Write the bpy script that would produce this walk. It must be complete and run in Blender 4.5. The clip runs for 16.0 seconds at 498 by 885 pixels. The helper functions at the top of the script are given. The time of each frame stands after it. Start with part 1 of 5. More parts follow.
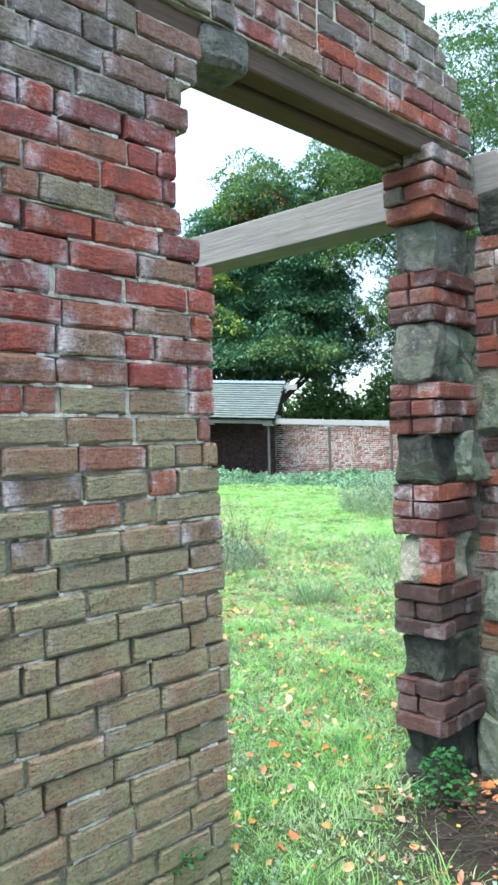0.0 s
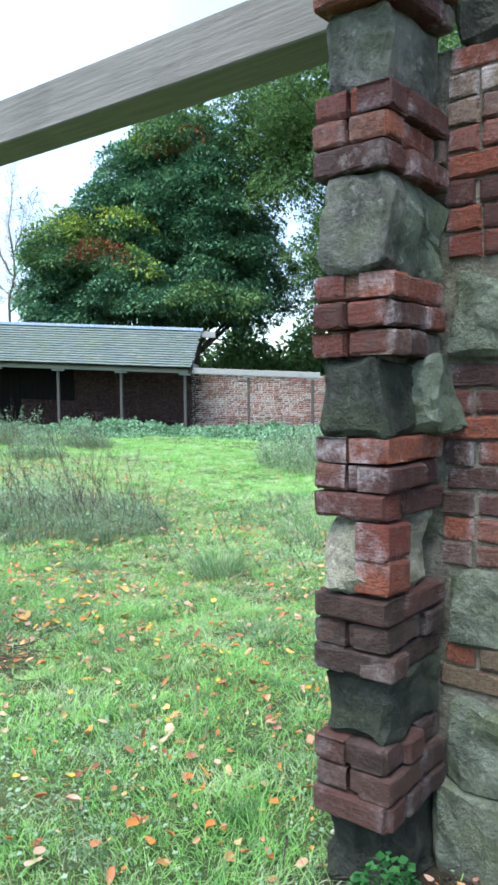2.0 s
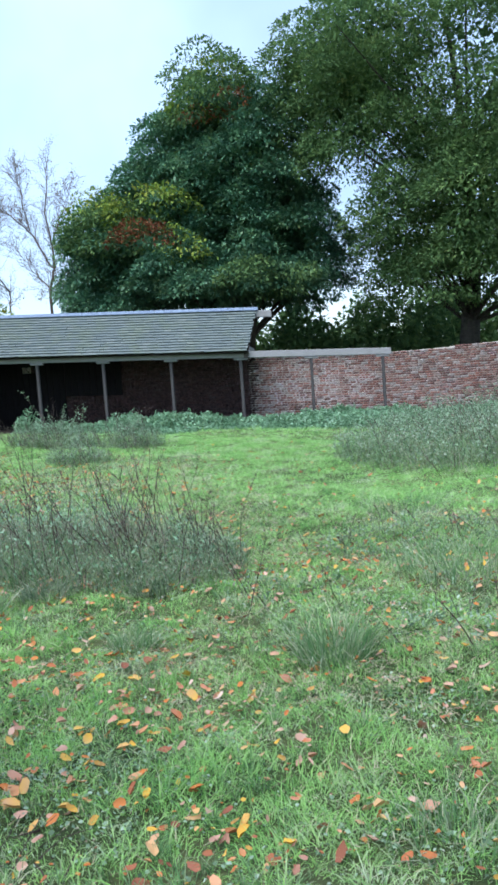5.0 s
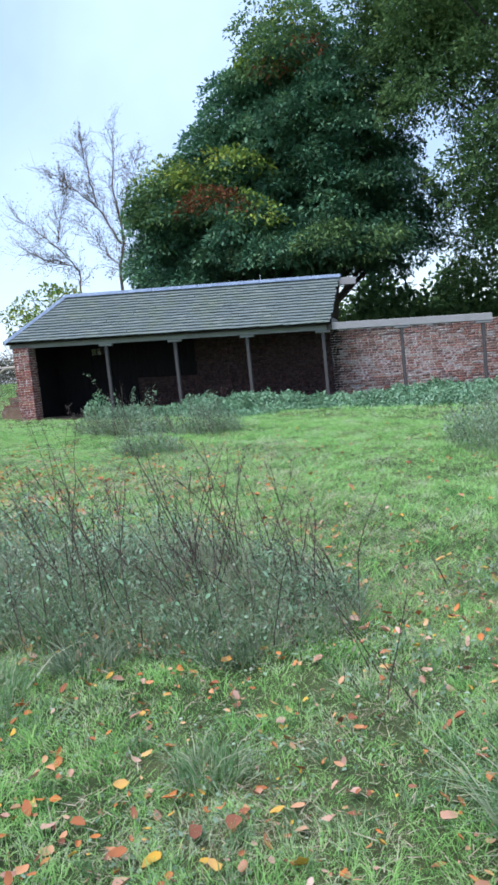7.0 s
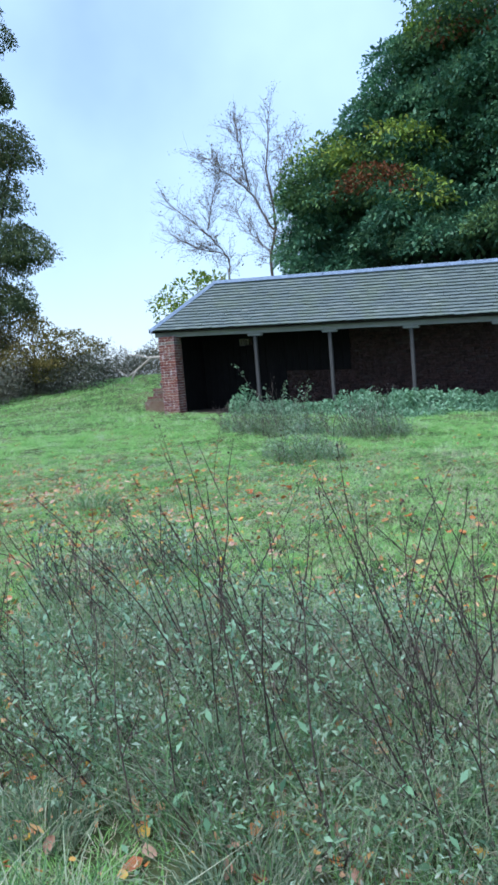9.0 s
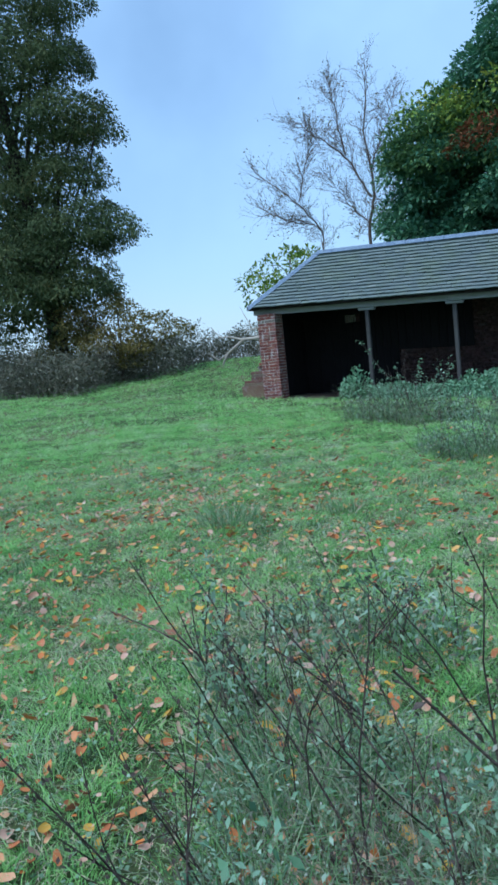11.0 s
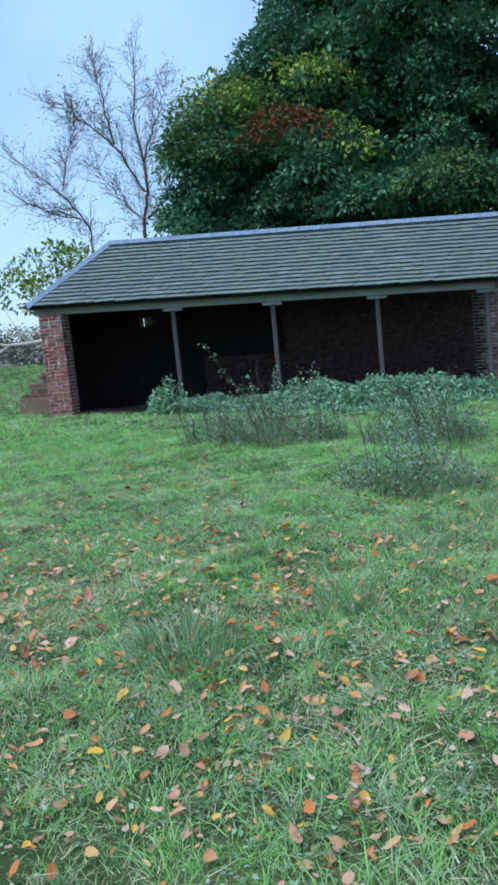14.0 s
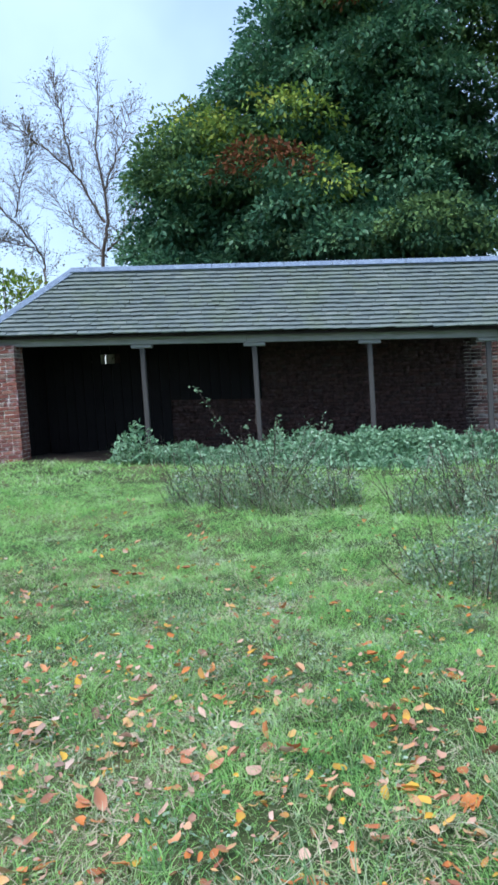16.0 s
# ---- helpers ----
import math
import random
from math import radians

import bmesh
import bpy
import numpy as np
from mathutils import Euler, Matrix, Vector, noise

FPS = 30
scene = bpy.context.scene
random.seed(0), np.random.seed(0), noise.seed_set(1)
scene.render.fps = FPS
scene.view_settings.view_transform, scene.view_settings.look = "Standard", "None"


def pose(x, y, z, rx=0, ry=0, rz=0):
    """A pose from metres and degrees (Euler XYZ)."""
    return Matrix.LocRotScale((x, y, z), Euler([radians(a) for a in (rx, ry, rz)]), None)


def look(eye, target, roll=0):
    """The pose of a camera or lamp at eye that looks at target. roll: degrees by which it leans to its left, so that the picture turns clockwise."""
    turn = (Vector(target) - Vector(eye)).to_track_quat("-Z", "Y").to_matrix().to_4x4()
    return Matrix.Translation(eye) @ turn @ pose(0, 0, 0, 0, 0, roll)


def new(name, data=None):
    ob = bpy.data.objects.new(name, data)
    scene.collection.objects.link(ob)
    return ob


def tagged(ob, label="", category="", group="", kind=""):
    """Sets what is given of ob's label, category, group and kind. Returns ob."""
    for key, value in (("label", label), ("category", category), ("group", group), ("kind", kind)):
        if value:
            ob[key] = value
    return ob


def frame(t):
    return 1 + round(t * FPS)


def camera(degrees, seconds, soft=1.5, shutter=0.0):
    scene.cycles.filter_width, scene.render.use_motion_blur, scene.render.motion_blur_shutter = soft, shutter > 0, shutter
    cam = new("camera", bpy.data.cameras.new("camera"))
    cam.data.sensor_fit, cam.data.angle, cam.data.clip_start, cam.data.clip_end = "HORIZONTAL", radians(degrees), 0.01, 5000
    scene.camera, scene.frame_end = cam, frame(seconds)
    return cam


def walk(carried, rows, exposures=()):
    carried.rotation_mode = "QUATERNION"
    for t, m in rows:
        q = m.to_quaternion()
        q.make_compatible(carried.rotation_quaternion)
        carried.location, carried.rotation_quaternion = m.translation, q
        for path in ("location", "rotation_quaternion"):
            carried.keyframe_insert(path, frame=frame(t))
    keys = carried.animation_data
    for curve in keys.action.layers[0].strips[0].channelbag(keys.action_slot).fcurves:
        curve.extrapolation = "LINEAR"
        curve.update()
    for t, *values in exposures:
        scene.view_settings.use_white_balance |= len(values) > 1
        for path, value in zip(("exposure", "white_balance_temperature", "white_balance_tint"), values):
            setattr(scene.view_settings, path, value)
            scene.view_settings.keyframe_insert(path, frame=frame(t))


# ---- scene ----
cam = camera(36.1, 16.0, soft=2.9)
METRES, EYE, TILT, LEAN, TURN = 14.7, 1.5, 0.0, 0.0, 9.0
ROWS = [
    (0.0, 0.0, 0.0, 0.0, -0.0, -0.11, 1.34),
    (0.5, -0.0016, 0.0186, -0.0011, -4.39, -2.08, 1.88),
    (1.0, 0.003, 0.0355, -0.0043, -7.02, -4.93, 1.85),
    (1.5, 0.0134, 0.0607, -0.0036, -8.61, -5.27, 0.83),
    (2.0, 0.0156, 0.0863, -0.0055, -5.82, -3.72, 0.53),
    (2.5, 0.0181, 0.1148, -0.0049, -2.81, -3.6, 0.85),
    (3.0, 0.0228, 0.1428, -0.0022, 0.83, -4.31, 0.76),
    (5.5, 0.0031, 0.2771, -0.007, -2.36, -4.7, 4.33),
    (6.0, 0.0024, 0.3081, -0.0079, -2.87, -4.27, 3.6),
    (6.5, 0.0004, 0.3373, -0.0089, 0.09, -4.63, 4.08),
    (7.0, -0.0045, 0.37, -0.0064, 3.61, -5.97, 5.79),
    (7.5, -0.0101, 0.4031, -0.0059, 9.4, -6.28, 5.36),
    (8.0, -0.0195, 0.4352, -0.0069, 11.38, -6.13, 4.76),
    (8.5, -0.0333, 0.4655, -0.0037, 11.8, -5.93, 4.77),
    (9.0, -0.0463, 0.496, -0.0056, 14.19, -5.48, 4.61),
    (9.5, -0.0624, 0.5253, -0.0089, 17.2, -5.16, 5.03),
    (10.0, -0.0839, 0.5548, -0.0075, 20.12, -4.97, 5.5),
    (12.5, -0.2192, 0.6929, -0.0086, 13.51, -8.52, 5.94),
    (13.0, -0.2362, 0.7172, -0.0062, 9.44, -8.67, 6.14),
    (13.5, -0.2543, 0.7468, -0.0037, 6.79, -7.23, 6.28),
    (14.0, -0.2732, 0.7758, -0.003, 0.09, -7.29, 5.68),
    (14.5, -0.2845, 0.8033, -0.005, -6.62, -9.41, 3.57),
    (15.0, -0.2936, 0.8351, -0.0017, -8.8, -9.02, 1.94),
    (15.5, -0.3051, 0.8666, -0.0005, -8.89, -6.57, 1.92),
    (16.0, -0.3192, 0.893, 0.0014, -4.32, -4.4, 3.66),
]
EXPOSURES = [(0.0, 1.92, 6450, 6), (1.5, 1.68, 6350, 6), (3.0, 1.42, 6200, 10), (5.5, 0.94, 6080, 14), (7.0, 0.9, 6120, 17), (8.0, 0.86, 6020, 16), (9.0, 0.8, 5750, 12), (10.0, 0.56, 5400, 5), (12.5, 0.22, 5230, 4), (13.5, 0.34, 5380, 5), (14.5, 0.62, 5620, 9), (16.0, 0.84, 6000, 13)]
walk(cam, [(t, pose(0, 0, EYE, TILT, LEAN, TURN) @ pose(METRES * x, METRES * y, METRES * z, 90 + pitch, roll, yaw)) for t, x, y, z, yaw, pitch, roll in ROWS],
     exposures=EXPOSURES)

# ---- world and light ----
world = bpy.data.worlds.new("overcast_sky")
scene.world = world
world.use_nodes = True
wn, wl = world.node_tree.nodes, world.node_tree.links
wn.clear()
sky = wn.new("ShaderNodeTexSky")
sky.sky_type = "NISHITA"
sky.sun_disc = False
sky.sun_elevation, sky.sun_rotation = radians(62), radians(210)
sky.air_density, sky.dust_density = 1.2, 0.6
cloud = wn.new("ShaderNodeTexNoise")
cloud.inputs["Scale"].default_value, cloud.inputs["Detail"].default_value = 2.2, 5
cloud.inputs["Roughness"].default_value = 0.5
ramp = wn.new("ShaderNodeMapRange")
for k, v in (("From Min", 0.3), ("From Max", 0.7), ("To Min", 0.2), ("To Max", 0.8)):
    ramp.inputs[k].default_value = v
mixw = wn.new("ShaderNodeMix")
mixw.data_type = "RGBA"
mixw.inputs["B"].default_value = (5.0, 6.7, 8.9, 1)
bg = wn.new("ShaderNodeBackground")
bg.inputs["Strength"].default_value = 0.1
out = wn.new("ShaderNodeOutputWorld")
wl.new(cloud.outputs["Fac"], ramp.inputs["Value"])
wl.new(ramp.outputs["Result"], mixw.inputs["Factor"])
wl.new(sky.outputs["Color"], mixw.inputs["A"])
wl.new(mixw.outputs["Result"], bg.inputs["Color"])
wl.new(bg.outputs["Background"], out.inputs["Surface"])
sun = new("sun", bpy.data.lights.new("sun", "SUN"))
sun.data.energy, sun.data.angle, sun.data.color = 2.6, radians(45), (1.0, 0.97, 0.92)
sun.matrix_world = look((0, 0, 0), (0.235, 0.407, -0.883))

# ---- materials ----


def material(name, rough=0.8, metal=0.0):
    m = bpy.data.materials.new(name)
    m.use_nodes = True
    b = m.node_tree.nodes["Principled BSDF"]
    b.inputs["Roughness"].default_value = rough
    b.inputs["Metallic"].default_value = metal
    b.inputs["Specular IOR Level"].default_value = 0.25
    return m, m.node_tree.nodes, m.node_tree.links, b


def ramp_node(n, stops):
    r = n.new("ShaderNodeValToRGB")
    e = r.color_ramp.elements
    while len(e) < len(stops):
        e.new(0.5)
    for el, (p, c) in zip(e, stops):
        el.position, el.color = p, (*c, 1)
    return r


def noise_node(n, l, scale, detail=4, rough=0.6, coords=None):
    t = n.new("ShaderNodeTexNoise")
    t.inputs["Scale"].default_value, t.inputs["Detail"].default_value = scale, detail
    t.inputs["Roughness"].default_value = rough
    if coords is not None:
        l.new(coords, t.inputs["Vector"])
    return t


def mix_node(n, l, fac, a, b, mode="MIX"):
    m = n.new("ShaderNodeMix")
    m.data_type, m.blend_type = "RGBA", mode
    for key, v in (("Factor", fac), ("A", a), ("B", b)):
        if isinstance(v, (int, float)):
            m.inputs[key].default_value = v
        elif isinstance(v, tuple):
            m.inputs[key].default_value = (*v, 1)
        else:
            l.new(v, m.inputs[key])
    return m.outputs["Result"]


def span(n, l, value, lo, hi, a=0.0, b=1.0):
    m = n.new("ShaderNodeMapRange")
    for key, v in (("From Min", lo), ("From Max", hi), ("To Min", a), ("To Max", b)):
        m.inputs[key].default_value = v
    l.new(value, m.inputs["Value"])
    return m.outputs["Result"]


def times(n, l, a, b):
    m = n.new("ShaderNodeMath")
    m.operation = "MULTIPLY"
    for k, v in enumerate((a, b)):
        if isinstance(v, (int, float)):
            m.inputs[k].default_value = v
        else:
            l.new(v, m.inputs[k])
    return m.outputs["Value"]


def bump(n, l, b, heights, distance=0.004, strength=0.8):
    p = n.new("ShaderNodeBump")
    p.inputs["Strength"].default_value, p.inputs["Distance"].default_value = strength, distance
    l.new(heights, p.inputs["Height"])
    l.new(p.outputs["Normal"], b.inputs["Normal"])


def position(n):
    return n.new("ShaderNodeNewGeometry").outputs["Position"]


def brick_material(name, stops, lime=0.5, algae=0.0, algae_top=1.6, island=False):
    """Old hand-made brick: one tone a brick, grain, lime bloom, soot and algae stains."""
    m, n, l, b = material(name, 0.92)
    pos = position(n)
    if island:
        one = n.new("ShaderNodeNewGeometry").outputs["Random Per Island"]
    else:
        one = n.new("ShaderNodeObjectInfo").outputs["Random"]
    tone = ramp_node(n, stops)
    l.new(one, tone.inputs["Fac"])
    grain = noise_node(n, l, 75, 9, 0.8, pos)
    blot = noise_node(n, l, 14, 5, 0.65, pos)
    big = noise_node(n, l, 3.1, 4, 0.6, pos)
    c = mix_node(n, l, span(n, l, grain.outputs["Fac"], 0.42, 0.66, 0.0, 0.55), tone.outputs["Color"], (0.09, 0.05, 0.045))
    c = mix_node(n, l, span(n, l, blot.outputs["Fac"], 0.5, 0.66, 0.0, 0.5), c, (0.15, 0.09, 0.09))
    fine = noise_node(n, l, 38, 7, 0.8, pos)
    bloom = noise_node(n, l, 4.3, 5, 0.7, pos)
    smear = times(n, l, span(n, l, fine.outputs["Fac"], 0.5, 0.62), span(n, l, bloom.outputs["Fac"], 0.46, 0.64, 0.03, 1.0))
    c = mix_node(n, l, times(n, l, smear, lime), c, (0.6, 0.54, 0.54))
    veil = noise_node(n, l, 1.9, 6, 0.75, pos)
    c = mix_node(n, l, times(n, l, span(n, l, veil.outputs["Fac"], 0.56, 0.7), lime * 0.5), c, (0.46, 0.38, 0.44))
    if not island:
        # lime washed out of the joints over the brick ends
        gen = n.new("ShaderNodeTexCoord").outputs["Generated"]
        gs = n.new("ShaderNodeSeparateXYZ")
        l.new(gen, gs.inputs["Vector"])
        sub = n.new("ShaderNodeMath")
        sub.operation = "SUBTRACT"
        l.new(gs.outputs["X"], sub.inputs[0])
        sub.inputs[1].default_value = 0.5
        ab = n.new("ShaderNodeMath")
        ab.operation = "ABSOLUTE"
        l.new(sub.outputs[0], ab.inputs[0])
        ends = times(n, l, span(n, l, ab.outputs[0], 0.24, 0.48), span(n, l, bloom.outputs["Fac"], 0.47, 0.58))
        wash = noise_node(n, l, 17, 6, 0.7, pos)
        ends = times(n, l, ends, span(n, l, wash.outputs["Fac"], 0.36, 0.56))
        c = mix_node(n, l, times(n, l, ends, lime), c, (0.8, 0.73, 0.8))
    soot = noise_node(n, l, 2.7, 5, 0.7, pos)
    c = mix_node(n, l, span(n, l, soot.outputs["Fac"], 0.6, 0.74, 0.0, 0.5), c, (0.12, 0.095, 0.09))
    if algae:
        sep = n.new("ShaderNodeSeparateXYZ")
        l.new(pos, sep.inputs["Vector"])
        shift = n.new("ShaderNodeMath")
        shift.operation = "MULTIPLY_ADD"
        l.new(one, shift.inputs[0])
        shift.inputs[1].default_value = 0.75
        l.new(sep.outputs["Z"], shift.inputs[2])
        low = span(n, l, shift.outputs[0], algae_top + 0.37, algae_top + 0.02, 0.0, 1.0)
        patch = span(n, l, times(n, l, big.outputs["Fac"], 1.0), 0.3, 0.55, 0.62, 1.0)
        per = span(n, l, blot.outputs["Fac"], 0.35, 0.6, 0.75, 1.0)
        tint = mix_node(n, l, span(n, l, wash.outputs["Fac"], 0.4, 0.62), (0.4, 0.385, 0.225), (0.385, 0.315, 0.215))
        c = mix_node(n, l, times(n, l, times(n, l, times(n, l, low, patch), per), algae), c, tint)
        foot = times(n, l, span(n, l, sep.outputs["Z"], 0.62, 0.1), span(n, l, blot.outputs["Fac"], 0.4, 0.56))
        c = mix_node(n, l, times(n, l, foot, 0.6 * algae), c, (0.2, 0.26, 0.09))
    pits = noise_node(n, l, 130, 5, 0.7, pos)
    drag = n.new("ShaderNodeMapping")
    drag.inputs["Scale"].default_value = (1.0, 1.0, 4.5)
    l.new(pos, drag.inputs["Vector"])
    lines = noise_node(n, l, 34, 7, 0.75, drag.outputs["Vector"])
    c = mix_node(n, l, span(n, l, lines.outputs["Fac"], 0.48, 0.66, 0.0, 0.6), c, (0.1, 0.065, 0.055))
    c = mix_node(n, l, span(n, l, pits.outputs["Fac"], 0.5, 0.64, 0.0, 0.55), c, (0.07, 0.045, 0.04))
    l.new(c, b.inputs["Base Color"])
    bump(n, l, b, mix_node(n, l, 0.5, mix_node(n, l, 0.3, lines.outputs["Fac"], pits.outputs["Fac"]), blot.outputs["Fac"]), 0.05, 1.0)
    return m


def rock_material(name, a, c2, green=0.4, scale=9):
    m, n, l, b = material(name, 0.9)
    pos = position(n)
    big = noise_node(n, l, scale, 6, 0.7, pos)
    fine = noise_node(n, l, 70, 6, 0.7, pos)
    c = mix_node(n, l, span(n, l, big.outputs["Fac"], 0.38, 0.62), a, c2)
    spots = noise_node(n, l, 23, 5, 0.7, pos)
    c = mix_node(n, l, span(n, l, spots.outputs["Fac"], 0.58, 0.68, 0.0, 0.45), c, tuple(min(0.75, v * 2.0 + 0.02) for v in c2))
    c = mix_node(n, l, span(n, l, fine.outputs["Fac"], 0.5, 0.8, 0.0, 0.6), c, (0.05, 0.05, 0.045))
    moss = noise_node(n, l, 6.3, 6, 0.7, pos)
    c = mix_node(n, l, span(n, l, moss.outputs["Fac"], 0.48, 0.62, 0.0, green), c, (0.14, 0.17, 0.09))
    l.new(c, b.inputs["Base Color"])
    bump(n, l, b, mix_node(n, l, 0.35, big.outputs["Fac"], fine.outputs["Fac"]), 0.05, 1.0)
    return m


def wood_material(name, a, c2, along="X", rough=0.8):
    m, n, l, b = material(name, rough)
    tc = n.new("ShaderNodeTexCoord").outputs["Object"]
    mp = n.new("ShaderNodeMapping")
    sc = {"X": (1.0, 22, 22), "Y": (22, 1.0, 22), "Z": (22, 22, 1.0)}[along]
    mp.inputs["Scale"].default_value = sc
    l.new(tc, mp.inputs["Vector"])
    g = noise_node(n, l, 3.0, 8, 0.7, mp.outputs["Vector"])
    st = noise_node(n, l, 2.2, 4, 0.6, tc)
    c = mix_node(n, l, span(n, l, g.outputs["Fac"], 0.3, 0.7), a, c2)
    c = mix_node(n, l, span(n, l, st.outputs["Fac"], 0.5, 0.75, 0.0, 0.5), c, tuple(v * 0.5 for v in a))
    l.new(c, b.inputs["Base Color"])
    bump(n, l, b, g.outputs["Fac"], 0.006, 0.7)
    return m


def leaf_material(name, stops, gloss=0.5, through_light=0.25, own=0.55, scale=0.55, shine=0.08):
    m, n, l, b = material(name, gloss + 0.2)
    b.inputs["Specular IOR Level"].default_value = shine
    one = n.new("ShaderNodeNewGeometry").outputs["Random Per Island"]
    tone = ramp_node(n, stops)
    pos = position(n)
    patch = noise_node(n, l, scale, 4, 0.65, pos)
    f = n.new("ShaderNodeMath")
    f.operation = "ADD"
    l.new(times(n, l, one, own), f.inputs[0])
    l.new(span(n, l, patch.outputs["Fac"], 0.32, 0.68, 0.0, 1.0 - own), f.inputs[1])
    l.new(f.outputs["Value"], tone.inputs["Fac"])
    l.new(tone.outputs["Color"], b.inputs["Base Color"])
    tr = n.new("ShaderNodeBsdfTranslucent")
    l.new(tone.outputs["Color"], tr.inputs["Color"])
    mx = n.new("ShaderNodeMixShader")
    mx.inputs["Fac"].default_value = through_light
    l.new(b.outputs["BSDF"], mx.inputs[1])
    l.new(tr.outputs["BSDF"], mx.inputs[2])
    l.new(mx.outputs["Shader"], n["Material Output"].inputs["Surface"])
    return m


RED = [(0.0, (0.25, 0.13, 0.13)), (0.12, (0.36, 0.1, 0.095)), (0.4, (0.47, 0.1, 0.085)), (0.68, (0.56, 0.14, 0.085)), (0.86, (0.44, 0.2, 0.14)), (1.0, (0.36, 0.31, 0.21))]
DARK_RED = [(0.0, (0.06, 0.035, 0.035)), (0.25, (0.14, 0.045, 0.042)), (0.5, (0.27, 0.07, 0.052)), (0.75, (0.4, 0.12, 0.07)), (0.9, (0.2, 0.125, 0.105)), (1.0, (0.22, 0.2, 0.165))]
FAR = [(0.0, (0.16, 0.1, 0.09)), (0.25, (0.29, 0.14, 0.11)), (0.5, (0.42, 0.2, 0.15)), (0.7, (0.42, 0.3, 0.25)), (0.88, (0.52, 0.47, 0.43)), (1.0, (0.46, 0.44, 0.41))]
M_BRICK = brick_material("old_red_brick", RED, 0.85, 1.0, 1.6)
M_BRICK_INNER = brick_material("dark_red_brick", DARK_RED, 0.45, 0.4, 0.8)
# Red brick with the shed's inner shade put into its colour.
M_BRICK_SHADED = brick_material("shaded_brick", [(0.0, (0.019, 0.013, 0.013)), (0.5, (0.038, 0.021, 0.019)), (0.85, (0.065, 0.03, 0.026)), (1.0, (0.055, 0.048, 0.045))], 0.04, island=True)
M_BRICK_FOOT = brick_material("dark_brown_brick", [(0.0, (0.03, 0.025, 0.024)), (0.4, (0.06, 0.036, 0.03)), (0.7, (0.11, 0.042, 0.034)), (1.0, (0.1, 0.07, 0.06))], 0.15)
M_BRICK_TOP = brick_material("weathered_pale_brick", [(0.0, (0.26, 0.24, 0.19)), (0.35, (0.34, 0.25, 0.21)), (0.55, (0.34, 0.12, 0.1)), (0.75, (0.36, 0.34, 0.25)), (1.0, (0.22, 0.19, 0.19))], 0.7)
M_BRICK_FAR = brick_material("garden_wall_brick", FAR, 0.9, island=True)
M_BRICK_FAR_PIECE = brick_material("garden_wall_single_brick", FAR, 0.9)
M_MORTAR = rock_material("lime_mortar", (0.48, 0.43, 0.37), (0.8, 0.75, 0.67), 0.12, 9)
M_MORTAR_OLD = rock_material("dirty_old_mortar", (0.2, 0.18, 0.14), (0.42, 0.39, 0.32), 0.4, 11)
M_MORTAR_DAMP = rock_material("damp_earthy_mortar", (0.3, 0.275, 0.235), (0.11, 0.098, 0.08), 0.35, 12)
M_STONE_GREEN = rock_material("green_lichened_sandstone", (0.085, 0.1, 0.078), (0.21, 0.24, 0.195), 0.55)
M_STONE_GREY = rock_material("grey_sandstone", (0.07, 0.07, 0.065), (0.22, 0.215, 0.195), 0.35)
M_STONE_DARK = rock_material("dark_stone", (0.018, 0.02, 0.018), (0.05, 0.055, 0.048), 0.2)
M_OAK = wood_material("silvered_oak", (0.34, 0.30, 0.25), (0.48, 0.44, 0.38))
M_LINTEL = wood_material("brown_lintel_oak", (0.07, 0.042, 0.03), (0.12, 0.078, 0.055))
M_PAINT = wood_material("weathered_white_board", (0.34, 0.335, 0.335), (0.22, 0.217, 0.217))
M_POST = wood_material("grey_post_wood", (0.052, 0.049, 0.049), (0.088, 0.084, 0.082), "Z")
# Board colour and low specular hold the shed's deep shade.
M_SHADE_BOARD = wood_material("shade_black_board", (0.009, 0.008, 0.009), (0.018, 0.016, 0.016), "Z", 0.97)
M_SHADE_BOARD.node_tree.nodes["Principled BSDF"].inputs["Specular IOR Level"].default_value = 0.08
M_DARKWOOD = wood_material("dark_rafter_wood", (0.05, 0.04, 0.035), (0.09, 0.075, 0.06))

# ---- mesh helpers ----


def mesh_of(name, verts, faces):
    me = bpy.data.meshes.new(name)
    me.from_pydata([tuple(v) for v in verts], [], [tuple(f) for f in faces])
    me.update()
    return me


def array_mesh(name, verts, size):
    """A mesh of loose polygons of one size from an array of corners."""
    n = len(verts)
    me = bpy.data.meshes.new(name)
    me.vertices.add(n)
    me.vertices.foreach_set("co", np.asarray(verts, np.float32).ravel())
    me.loops.add(n)
    me.loops.foreach_set("vertex_index", np.arange(n, dtype=np.int32))
    me.polygons.add(n // size)
    me.polygons.foreach_set("loop_start", np.arange(0, n, size, dtype=np.int32))
    me.polygons.foreach_set("loop_total", np.full(n // size, size, np.int32))
    me.update(calc_edges=True)
    return me


def indexed_mesh(name, verts, quads):
    me = bpy.data.meshes.new(name)
    verts, quads = np.asarray(verts, np.float32), np.asarray(quads, np.int32)
    k = quads.shape[1]
    me.vertices.add(len(verts))
    me.vertices.foreach_set("co", verts.ravel())
    me.loops.add(quads.size)
    me.loops.foreach_set("vertex_index", quads.ravel())
    me.polygons.add(len(quads))
    me.polygons.foreach_set("loop_start", np.arange(0, quads.size, k, dtype=np.int32))
    me.polygons.foreach_set("loop_total", np.full(len(quads), k, np.int32))
    me.update(calc_edges=True)
    return me


